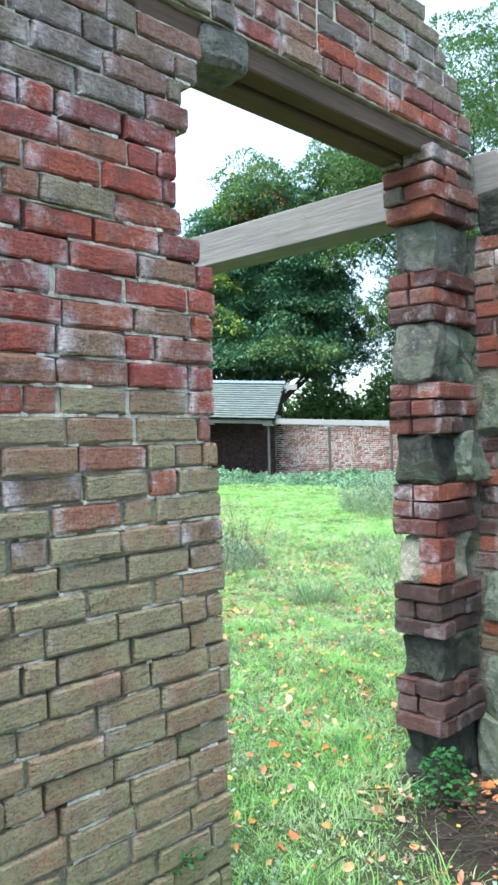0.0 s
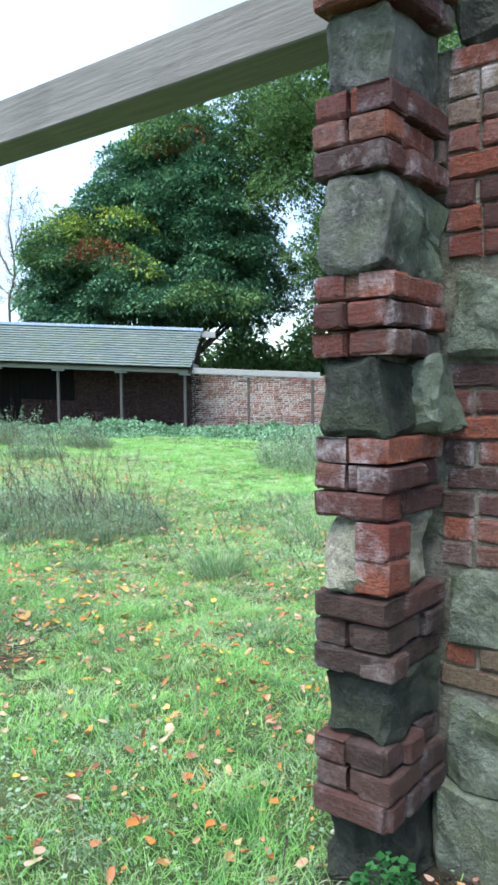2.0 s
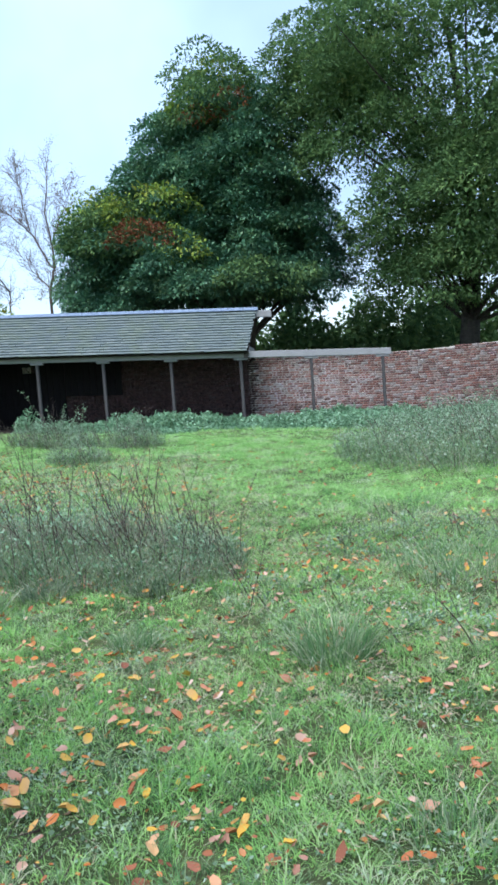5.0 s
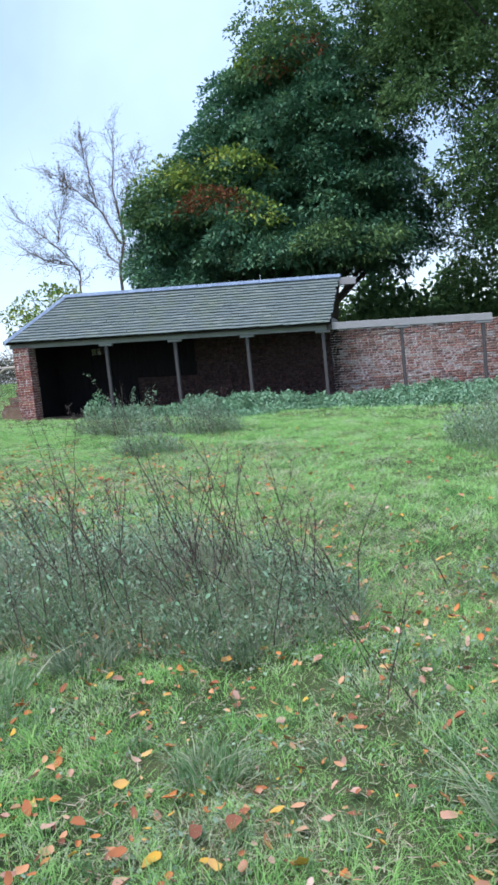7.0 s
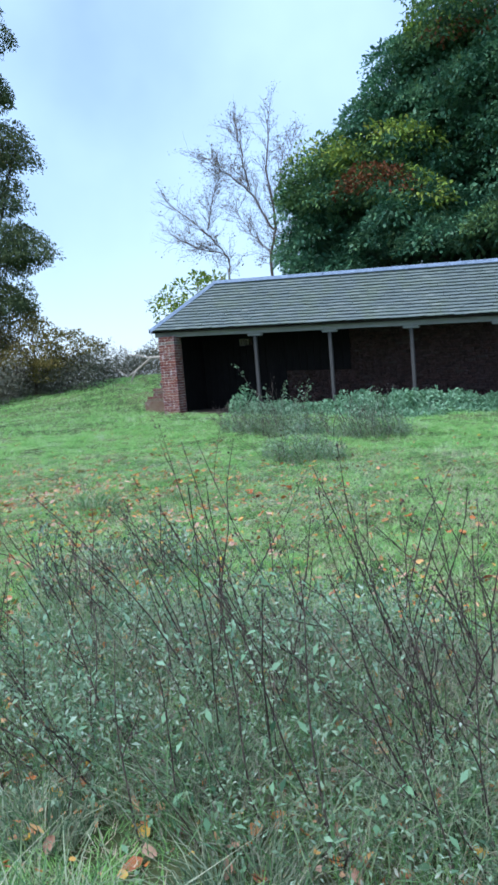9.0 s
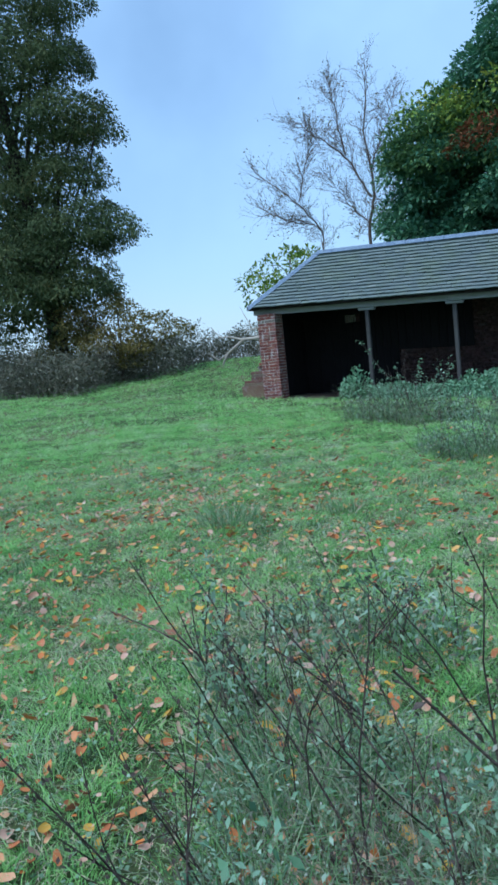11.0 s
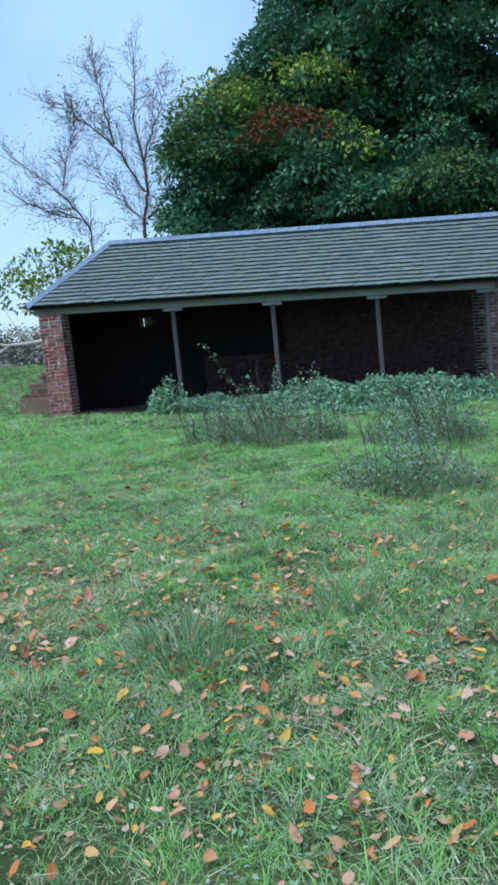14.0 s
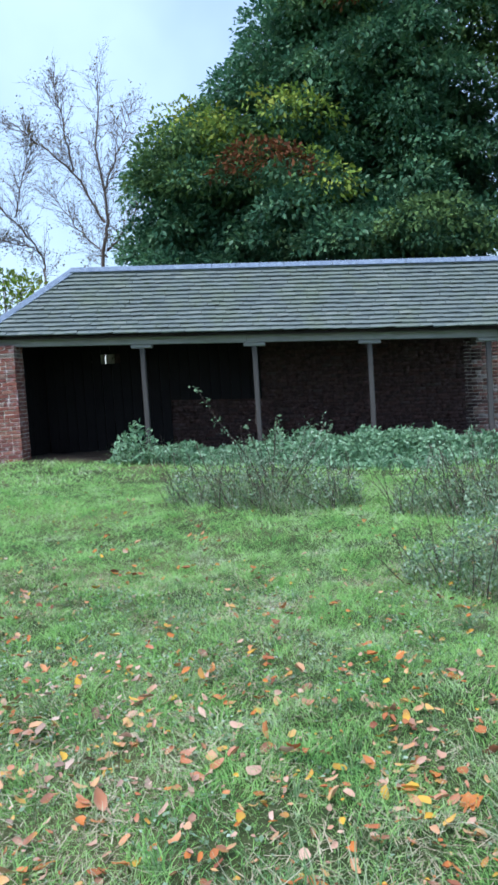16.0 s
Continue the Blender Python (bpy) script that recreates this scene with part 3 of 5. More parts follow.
def shed():
    ob = empty("open_shed", "open-fronted brick shed with a mossy slate roof", "shed", m=SHED)
    for x in POSTS:
        z = float(ground_z(-3.48 + x, 26.4)) - rise(x)
        post = part("post", sheared(box_bm(x - 0.045, x + 0.045, -0.045, 0.045, z - 0.2, PLATE - 0.02, 0.012)), M_POST, ob)
        cap = sheared(box_bm(x - 0.2, x + 0.2, -0.07, 0.07, PLATE - 0.05, PLATE + 0.02, 0.015))
        part("post_cap", cap, M_PAINT, post)
    joints = (-9.3, -4.35, 0.25, 4.45)
    for k, (a, c) in enumerate(zip(joints, joints[1:])):
        part("wall_plate", sheared(box_bm(a, c - 0.006, -0.09 - 0.012 * (k % 2), 0.09, PLATE + 0.02, PLATE + 0.21, 0.008, cuts=1, rough=0.004, freq=2)), M_PAINT, ob, "weathered whitish timber plate")
    # brick pier and end walls
    part("pier", sheared(box_bm(-9.14, -8.66, -0.21, 0.25, -0.4, PLATE + 0.02, 0.01)), M_MORTAR, ob)
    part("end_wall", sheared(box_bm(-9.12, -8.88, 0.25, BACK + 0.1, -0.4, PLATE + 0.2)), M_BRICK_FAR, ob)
    r = random.Random(2)
    # Lining boards, their near-black colour standing in for the unlit bay.
    for k in range(9):
        y = 0.27 + k * 0.2
        part("board", sheared(box_bm(-8.875, -8.85 + r.uniform(-0.004, 0.004), y, y + 0.19, -0.25, PLATE + 0.2)), M_SHADE_BOARD, ob, "lining board blackened with the shed's shade")
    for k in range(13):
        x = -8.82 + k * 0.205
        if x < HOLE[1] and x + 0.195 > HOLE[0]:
            part("board", box_bm(x, x + 0.195, BACK - 0.06, BACK - 0.035, 0.1, HOLE[2]), M_SHADE_BOARD, ob, "lining board blackened with the shed's shade")
            part("board", box_bm(x, x + 0.195, BACK - 0.06, BACK - 0.035, HOLE[3], PLATE + 0.2 + rise(x)), M_SHADE_BOARD, ob, "lining board blackened with the shed's shade")
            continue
        part("board", sheared(box_bm(x, x + 0.195, BACK - 0.06, BACK - 0.035 + r.uniform(-0.004, 0.004), -0.25, PLATE + 0.2)), M_SHADE_BOARD, ob, "lining board blackened with the shed's shade")
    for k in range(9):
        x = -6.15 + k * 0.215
        part("board", sheared(box_bm(x, x + 0.205, BACK - 0.06, BACK - 0.035 + r.uniform(-0.004, 0.004), 1.0, PLATE + 0.2)), M_SHADE_BOARD, ob, "lining board blackened with the shed's shade")
    # roof
    eave, ridge, ry = PLATE + 0.17, 3.55, 0.85
    x0, x1, hip, verge = -9.35, 0.26, -7.75, 0.52
    bm = bmesh.new()
    pts = [(x0, -0.28, eave), (x1, -0.28, eave), (verge, ry, ridge), (hip, ry, ridge), (x0, BACK + 0.12, eave), (x1, BACK + 0.12, eave)]
    vs = [bm.verts.new(p) for p in pts]
    bm.faces.new((vs[0], vs[1], vs[2], vs[3]))
    bm.faces.new((vs[4], vs[3], vs[2], vs[5]))
    bm.faces.new((vs[0], vs[3], vs[4]))
    bmesh.ops.solidify(bm, geom=bm.faces[:], thickness=0.05)
    for v in bm.verts:
        v.co.z -= 0.03
    part("roof_deck", sheared(bm), M_DARKWOOD, ob)
    slates(ob, x0, x1, hip, verge, -0.3, ry, eave, ridge)
    # ridge and hip cappings
    def capping(a, c, name, wide=0.11):
        bm = bmesh.new()
        n = max(2, int((Vector(c) - Vector(a)).length / 0.45))
        for k in range(n):
            p, q = Vector(a).lerp(Vector(c), k / n), Vector(a).lerp(Vector(c), (k + 0.985) / n)
            d = (q - p).normalized()
            s = d.cross(Vector((0, 0, 1))).normalized()
            ring = []
            for e in (p, q):
                ring.append([bm.verts.new(e + s * wide * sx + Vector((0, 0, dz))) for sx, dz in ((-1, -0.045), (-0.45, 0.05), (0.45, 0.05), (1, -0.045))])
            for i in range(3):
                bm.faces.new((ring[0][i], ring[0][i + 1], ring[1][i + 1], ring[1][i]))
        bmesh.ops.recalc_face_normals(bm, faces=bm.faces[:])
        bmesh.ops.solidify(bm, geom=bm.faces[:], thickness=0.015)
        part(name, sheared(bm), M_RIDGE, ob, "blue-grey clay capping")
    capping((hip, ry, ridge + 0.04), (verge + 0.04, ry, ridge + 0.04), "ridge_tiles", 0.15)
    capping((x0, -0.3, eave + 0.03), (hip, ry, ridge + 0.04), "hip_tiles", 0.15)
    part("hip_slope_slates", sheared(hip_slope(x0, hip, ry, eave, ridge)), M_SLATE, ob, kind="stuff")
    # open gable at the broken end
    part("purlin_end", sheared(box_bm(0.3, 0.96, ry - 0.09, ry + 0.09, ridge - 0.22, ridge - 0.02, 0.01)), M_PAINT, ob, "pale cut end of the ridge timber")
    part("tie_timber", sheared(box_bm(0.1, 0.28, -0.05, BACK - 0.1, PLATE + 0.22, PLATE + 0.36, 0.01)), M_PAINT, ob)
    for a, c in (((0.18, -0.2, eave - 0.04), (0.42, ry, ridge - 0.06)), ((0.18, BACK, eave - 0.04), (0.42, ry, ridge - 0.06))):
        bm = bmesh.new()
        a, c = Vector(a), Vector(c)
        for p in (a, c):
            for dx, dz in ((-0.05, -0.12), (0.05, -0.12), (0.05, 0), (-0.05, 0)):
                bm.verts.new(p + Vector((dx, 0, dz)))
        v = bm.verts[:]
        for q in ((0, 1, 2, 3), (7, 6, 5, 4), (0, 4, 5, 1), (1, 5, 6, 2), (2, 6, 7, 3), (3, 7, 4, 0)):
            bm.faces.new([v[i] for i in q])
        part("rafter", sheared(bm), M_DARKWOOD, ob)
    return ob


def slates(ob, x0, x1, hip, verge, y0, y1, z0, z1):
    rows, wide = 16, 0.22
    slope = Vector((0, y1 - y0, z1 - z0))
    length = slope.length
    d = slope.normalized()
    nrm = Vector((0, -d.z, d.y))
    gauge = length / rows
    r = random.Random(9)
    shapes = []
    for k in range(4):
        bm = box_bm(-wide / 2 + 0.004, wide / 2 - 0.004, -0.0, gauge * 1.35, 0.0, 0.024)
        for v in bm.verts:
            v.co.x += r.uniform(-0.008, 0.008)
            v.co.y += r.uniform(-0.007, 0.007) if v.co.y < 0.05 else 0
            v.co.z += 0.05 * (v.co.y < 0.05)
        me = to_mesh("slate", bm)
        me.materials.append(M_SLATE_PIECE)
        shapes.append(me)
    rest = bmesh.new()
    count = 0
    turn = Matrix((Vector((1, 0, LEAN_UP)), d, nrm)).transposed().to_4x4()
    for row in range(rows):
        base = Vector((0, y0, z0)) + d * gauge * row + nrm * 0.012
        left = x0 + (hip - x0) * (row + 0.4) / rows
        x = left - wide * r.uniform(0.2, 1.0)
        right = x1 + (verge - x1) * row / rows + r.uniform(-0.02, 0.03)
        while x < right:
            a, c = max(x, left), min(x + wide, right)
            if c - a > 0.05:
                mid = (a + c) / 2
                m = Matrix.Translation(base + Vector((mid, 0, rise(mid) + r.uniform(-0.004, 0.006)))) @ turn @ pose(0, 0, 0, r.uniform(-0.5, 0.9), r.uniform(-0.6, 0.6), r.uniform(-0.9, 0.9)) @ Matrix.Diagonal(((c - a) / wide, 1, 1, 1))
                if row < 8 and count < 300:
                    part("slate", r.choice(shapes), None, ob, m=m)
                    count += 1
                else:
                    n0 = len(rest.verts)
                    rest.from_mesh(r.choice(shapes))
                    rest.verts.ensure_lookup_table()
                    for v in rest.verts[n0:]:
                        v.co = m @ v.co
            x += wide
    part("slate_field", rest, M_SLATE, ob, kind="stuff")


def hip_slope(x0, hip, ry, eave, ridge):
    bm = bmesh.new()
    a, b, c = Vector((x0 - 0.03, -0.25, eave + 0.02)), Vector((x0 - 0.03, BACK + 0.12, eave + 0.02)), Vector((hip - 0.03, ry, ridge + 0.02))
    rows = 18
    for k in range(rows):
        p0, p1 = a.lerp(c, k / rows), b.lerp(c, k / rows)
        q0, q1 = a.lerp(c, (k + 1.1) / rows), b.lerp(c, (k + 1.1) / rows)
        up = Vector((-0.012, 0, 0.012))
        bm.faces.new([bm.verts.new(v) for v in (p0 + up, q0, q1, p1 + up)])
    bmesh.ops.solidify(bm, geom=bm.faces[:], thickness=0.012)
    return bm


def slate_material(name, island):
    m, n, l, b = material(name, 0.75)
    pos = position(n)
    one = n.new("ShaderNodeNewGeometry").outputs["Random Per Island"] if island else n.new("ShaderNodeObjectInfo").outputs["Random"]
    tone = ramp_node(n, [(0.0, (0.115, 0.145, 0.148)), (0.5, (0.13, 0.162, 0.162)), (0.9, (0.142, 0.174, 0.172)), (1.0, (0.175, 0.205, 0.198))])
    l.new(one, tone.inputs["Fac"])
    moss = noise_node(n, l, 1.3, 6, 0.7, pos)
    fine = noise_node(n, l, 26, 5, 0.7, pos)
    c = mix_node(n, l, span(n, l, moss.outputs["Fac"], 0.48, 0.66, 0.0, 0.45), tone.outputs["Color"], (0.14, 0.175, 0.11))
    c = mix_node(n, l, span(n, l, fine.outputs["Fac"], 0.58, 0.72, 0.0, 0.6), c, (0.22, 0.24, 0.2))
    l.new(c, b.inputs["Base Color"])
    bump(n, l, b, fine.outputs["Fac"], 0.01, 0.8)
    return m


M_SLATE, M_SLATE_PIECE = slate_material("mossy_slate_courses", True), slate_material("mossy_slate", False)
M_RIDGE = rock_material("blue_grey_ridge_clay", (0.16, 0.215, 0.31), (0.23, 0.295, 0.4), 0.05)


HOLE = (-7.60, -7.32, 2.13, 2.33)


def back_wall():
    """The long garden wall behind the shed, brick by brick."""
    wall = empty("wall_garden", "long old red brick garden wall with a sagging top", "wall", kind="structure", m=SHED)
    x0, x1 = -9.0, 22.0
    r = np.random.default_rng(5)
    def top(x):
        return 2.0 + rise(min(x, 4.5)) + (0.25 if x < 0.2 else 0.16 if x < 3.4 else 0.27 - 0.05 * math.sin((x - 3.4) * 0.9))
    bm, inner = bmesh.new(), bmesh.new()
    n = 62
    for k in range(n):
        a, c = x0 + (x1 - x0) * k / n, x0 + (x1 - x0) * (k + 1) / n
        if a < HOLE[0] < c:
            box_bm(a, HOLE[0], BACK + 0.02, BACK + 0.33, -0.6, top((a + c) / 2) - 0.03, bm=bm)
            box_bm(HOLE[0], HOLE[1], BACK + 0.02, BACK + 0.33, -0.6, HOLE[2], bm=bm)
            box_bm(HOLE[0], HOLE[1], BACK + 0.02, BACK + 0.33, HOLE[3], top((a + c) / 2) - 0.03, bm=bm)
            box_bm(HOLE[1], c, BACK + 0.02, BACK + 0.33, -0.6, top((a + c) / 2) - 0.03, bm=bm)
            for q in (0.34, 0.67):
                x = HOLE[0] + (HOLE[1] - HOLE[0]) * q
                box_bm(x - 0.02, x + 0.02, BACK + 0.1, BACK + 0.2, HOLE[2], HOLE[3], bm=bm)
        else:
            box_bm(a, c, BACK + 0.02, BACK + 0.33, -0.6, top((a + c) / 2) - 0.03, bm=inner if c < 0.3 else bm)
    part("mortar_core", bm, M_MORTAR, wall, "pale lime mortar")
    part("mortar_core", inner, M_BRICK_SHADED, wall, "mortar with the shed's shade in its colour")
    verts, quads = [], []
    f = np.array([(0, 1, 2, 3), (4, 7, 6, 5), (0, 4, 5, 1), (1, 5, 6, 2), (2, 6, 7, 3), (3, 7, 4, 0)])
    # Bricks behind the shed bays take the brick with shade in its colour.
    dark_verts, dark_quads = [], []
    def add(x, z, w, y=BACK, d=0.06):
        j = r.uniform(-0.006, 0.006)
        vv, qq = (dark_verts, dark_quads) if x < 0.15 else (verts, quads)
        k = len(vv) * 8
        vv.append([(x, y + j, z), (x + w, y + j, z), (x + w, y + j, z + 0.063), (x, y + j, z + 0.063), (x, y + d, z), (x + w, y + d, z), (x + w, y + d, z + 0.063), (x, y + d, z + 0.063)])
        qq.append(f + k)
    unit_brick = brick_mesh("brick", 0.215, 77, 0.06)
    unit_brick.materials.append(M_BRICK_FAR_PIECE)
    singles = 0
    for k in range(-6, 40):
        x = x0 + (0.11 if k % 2 else 0)
        while x < x1:
            w = 0.215 if r.random() < 0.6 else 0.103
            z = k * COURSE + rise(min(x, 4.5)) * 0.9
            if z + 0.06 < top(x) and not (x + w > HOLE[0] and x < HOLE[1] and z + 0.06 > HOLE[2] and z < HOLE[3]):
                if 0.6 < x < 3.9 and z > 0.55 and singles < 300:
                    singles += 1
                    part("brick", unit_brick, None, wall, m=pose(x + w / 2, BACK + r.uniform(-0.006, 0.006), z + 0.032) @ Matrix.Diagonal(((w - 0.012) / 0.215, 1, 0.88, 1)))
                else:
                    add(x, z, w - 0.011)
            x += w
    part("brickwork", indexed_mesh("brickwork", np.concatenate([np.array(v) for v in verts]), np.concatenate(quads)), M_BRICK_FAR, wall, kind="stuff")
    part("shed_brickwork", indexed_mesh("shed_brickwork", np.concatenate([np.array(v) for v in dark_verts]), np.concatenate(dark_quads)), M_BRICK_SHADED, wall, "red brick darkened with the shed's shade in its colour", kind="stuff")
    r2 = random.Random(3)
    cop = bmesh.new()
    x = x0
    while x < 3.4:
        w = r2.uniform(0.5, 0.8)
        box_bm(x, x + w - 0.01, BACK - 0.04, BACK + 0.38, top(x) - 0.03, top(x) + r2.uniform(0.03, 0.05), bm=cop)
        x += w
    part("coping", cop, M_STONE_GREY, wall, "grey lichened coping")


def pier_bricks():
    pier = empty("brick_pier", "red brick pier at the open end of the shed", "pier", m=SHED)
    sets = with_material(STRETCHERS, M_BRICK_PIER), with_material(HEADERS, M_BRICK_PIER)
    for k in range(-1, 32):
        z = k * COURSE + 0.05 + rise(-8.9) - 0.28
        if z > PLATE + rise(-8.9) - 0.04:
            break
        sh = (S_TOP, H_TOP) if k == 28 else sets
        lay(pier, (-9.15, -0.22, 0), 0, 0, 0.5, z, k, sh)
        lay(pier, (-8.65, -0.22, 0), 90, 0, 0.46, z, k + 1, sh)
        lay(pier, (-9.15, 0.24, 0), -90, 0, 0.46, z, k + 1, sh)
    # raked broken stub of wall beside it
    stub = empty("wall_remnant", "stepped broken remnant of a brick wall", "wall", kind="structure", m=SHED)
    for k in range(14):
        z = k * COURSE + 0.7
        e = -9.15 - max(0.0, 0.95 - 0.24 * ((k + 1) // 3)) + 0.03 * (k % 2)
        if e > -9.25:
            break
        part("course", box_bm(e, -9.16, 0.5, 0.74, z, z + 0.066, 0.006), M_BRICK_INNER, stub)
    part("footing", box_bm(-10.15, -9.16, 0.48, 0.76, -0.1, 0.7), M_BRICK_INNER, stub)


M_BRICK_PIER = brick_material("pier_brick", [(0.0, (0.2, 0.06, 0.05)), (0.5, (0.34, 0.11, 0.08)), (0.85, (0.4, 0.17, 0.12)), (1.0, (0.3, 0.22, 0.18))], 0.5)

door_walls()
shed()
back_wall()
pier_bricks()

# ---- plants ----
G = np.random.default_rng(11)
LINE = np.array([(0.0, 0.0), (0.0, 2.1), (-0.6, 4.0), (-1.0, 5.5), (-1.8, 7.1), (-2.5, 7.9), (-4.8, 9.5), (-6.2, 11.5), (-6.9, 13.5), (-7.2, 16.0)])


def from_line(x, y):
    """Distance from the trodden line across the meadow."""
    p = np.stack([x, y], -1)
    best = np.full(len(x), 1e9)
    for a, b in zip(LINE, LINE[1:]):
        d = b - a
        t = np.clip(((p - a) @ d) / (d @ d), 0, 1)
        best = np.minimum(best, np.hypot(*(p - a - t[:, None] * d).T))
    return best


TABLE = np.random.default_rng(77).random((256, 256))


def grain(x, y):
    """Smooth noise from 0 to 1 over cells of one metre."""
    x, y = np.asarray(x, float), np.asarray(y, float)
    i, j = np.floor(x).astype(int), np.floor(y).astype(int)
    u, v = x - i, y - j
    u, v = u * u * (3 - 2 * u), v * v * (3 - 2 * v)
    t = lambda a, b: TABLE[a % 256, b % 256]
    return (t(i, j) * (1 - u) + t(i + 1, j) * u) * (1 - v) + (t(i, j + 1) * (1 - u) + t(i + 1, j + 1) * u) * v


def patchy(x, y, f=1.0, s=0.0):
    """Uneven patches from 0 to 1, about a metre across at f = 1."""
    x, y = np.asarray(x, float) * f * 0.9 + s * 17.3, np.asarray(y, float) * f * 0.9 - s * 9.7
    v = 0.55 * grain(x, y) + 0.3 * grain(0.8 * x * 2.1 - 0.6 * y * 2.1, 0.6 * x * 2.1 + 0.8 * y * 2.1) + 0.15 * grain(4.4 * y, 4.4 * x)
    return np.clip((v - 0.5) * 1.8 + 0.5, 0, 1)


def unit(v):
    return v / np.maximum(np.linalg.norm(v, axis=-1, keepdims=True), 1e-9)


def inside_walls(x, y):
    """Under a wall or pillar of the ruin."""
    a = radians(54.7)
    u = (x - 0.275) * math.cos(a) + (y - 3.27) * math.sin(a)
    v = -(x - 0.275) * math.sin(a) + (y - 3.27) * math.cos(a)
    return ((u < -1.2) & (v > -0.03) & (v < 0.26)) | ((u > -0.02) & (v > -0.03) & (v < 0.26)) | ((u > 0.33) & (u < 0.75) & (v < 0.3)), u, v


def blades(x, y, height, width, lean=0.5, base=None, way=None, simple=False):
    """Bent blades of grass, five corners each, or three where they stand far off. way: the directions in which they fall."""
    n = len(x)
    z = ground_z(x, y) - 0.01 if base is None else base
    ang = G.uniform(0, 2 * np.pi, n)
    if way is None:
        way = 14.0 * grain(x * 5.5 + 3, y * 5.5) + G.normal(0, 1.5, n)
    side = np.stack([np.cos(ang), np.sin(ang), np.zeros(n)], -1) * (width / 2)[:, None]
    off = np.stack([np.cos(way), np.sin(way), np.zeros(n)], -1) * (height * lean * G.uniform(0.2, 1.6, n))[:, None]
    p0 = np.stack([x, y, z], -1)
    up = np.zeros((n, 3))
    up[:, 2] = height
    tip = p0 + up * G.uniform(0.75, 1.0, (n, 1)) + off
    if simple:
        return np.stack([p0 - side, p0 + side, tip], 1).reshape(-1, 3), np.arange(n * 3).reshape(-1, 3)
    mid = p0 + up * 0.6 + off * 0.35
    v = np.stack([p0 - side, p0 + side, mid + side * 0.75, mid - side * 0.75, tip], 1).reshape(-1, 3)
    k = (np.arange(n) * 5)[:, None]
    f = np.concatenate([k + np.array([[0, 1, 2]]), k + np.array([[0, 2, 3]]), k + np.array([[3, 2, 4]])])
    return v, f


def scatter(n, x0, x1, y0, y1):
    return G.uniform(x0, x1, n), G.uniform(y0, y1, n)


def bare_soil(x, y):
    heap = 0.9 * np.exp(-(((x - -1.73) / 0.32) ** 2 + ((y - 5.3) / 0.3) ** 2))
    return np.clip(1.6 * np.exp(-(((x - 0.66) / 0.55) ** 2 + ((y - 3.0) / 0.55) ** 2)) + heap, 0, 1)


def grass():
    vs, fs, at = [], [], 0
    for n, lo, hi, h0, h1, w0, w1, box in (
            (1620000, 0.0, 2.6, 0.018, 0.058, 0.0022, 0.0058, (-10, 3.4, 1.2, 18.6)),
            (1000000, 2.6, 7.5, 0.028, 0.085, 0.005, 0.011, (-15, 6.5, 1.5, 23)),
            (460000, 7.5, 60.0, 0.035, 0.1, 0.012, 0.026, (-30, 9, 4, 33))):
        x, y = scatter(n, *box)
        d = from_line(x, y)
        wall, u, v = inside_walls(x, y)
        keep = (d >= lo) & (d < hi) & ~wall & (G.random(n) > bare_soil(x, y) * 1.2) & ((y < 26.1 + 0.02 * x) | (x < -12.9))
        dens = 0.3 + 0.28 * patchy(x, y, 0.9) + 0.55 * patchy(x, y, 3.4, 1.0) + 0.45 * patchy(x, y, 10.0, 2.2)
        keep &= G.random(n) < dens * np.where((x + 3.0) ** 2 / 2.6 + (y - 10.0) ** 2 / 1.2 < 1, 0.25, 1.0)
        x, y = x[keep], y[keep]
        tall = 0.3 + 0.6 * patchy(x, y, 1.3, 0.7) ** 1.5 + 1.0 * patchy(x, y, 6.5, 2.0) ** 2 + 0.6 * patchy(x, y, 15.0, 4.0)
        a, b = blades(x, y, G.uniform(h0, h1, len(x)) * tall, G.uniform(w0, w1, len(x)), 1.3, simple=lo > 2)
        vs.append(a)
        fs.append(b + at)
        at += len(a)
    return indexed_mesh("meadow_grass", np.concatenate(vs), np.concatenate(fs))


def leaf_cards(p, out, size, wide=0.5, spread=0.8, droop=0.3):
    """Rhombic leaves at p, pointing along out with some scatter."""
    n = len(p)
    d = unit(out + G.normal(0, spread, (n, 3)) + np.array([0, 0, -droop]))
    s = unit(np.cross(d, G.normal(0, 1, (n, 3)) + np.array([0, 0, 2.2])))
    l = np.broadcast_to(np.asarray(size, float), (n,))[:, None]
    nrm = np.cross(s, d)
    return np.stack([p, p + d * l * 0.5 + s * l * wide * 0.5 + nrm * l * 0.1, p + d * l, p + d * l * 0.5 - s * l * wide * 0.5 + nrm * l * 0.1], 1).reshape(-1, 3)


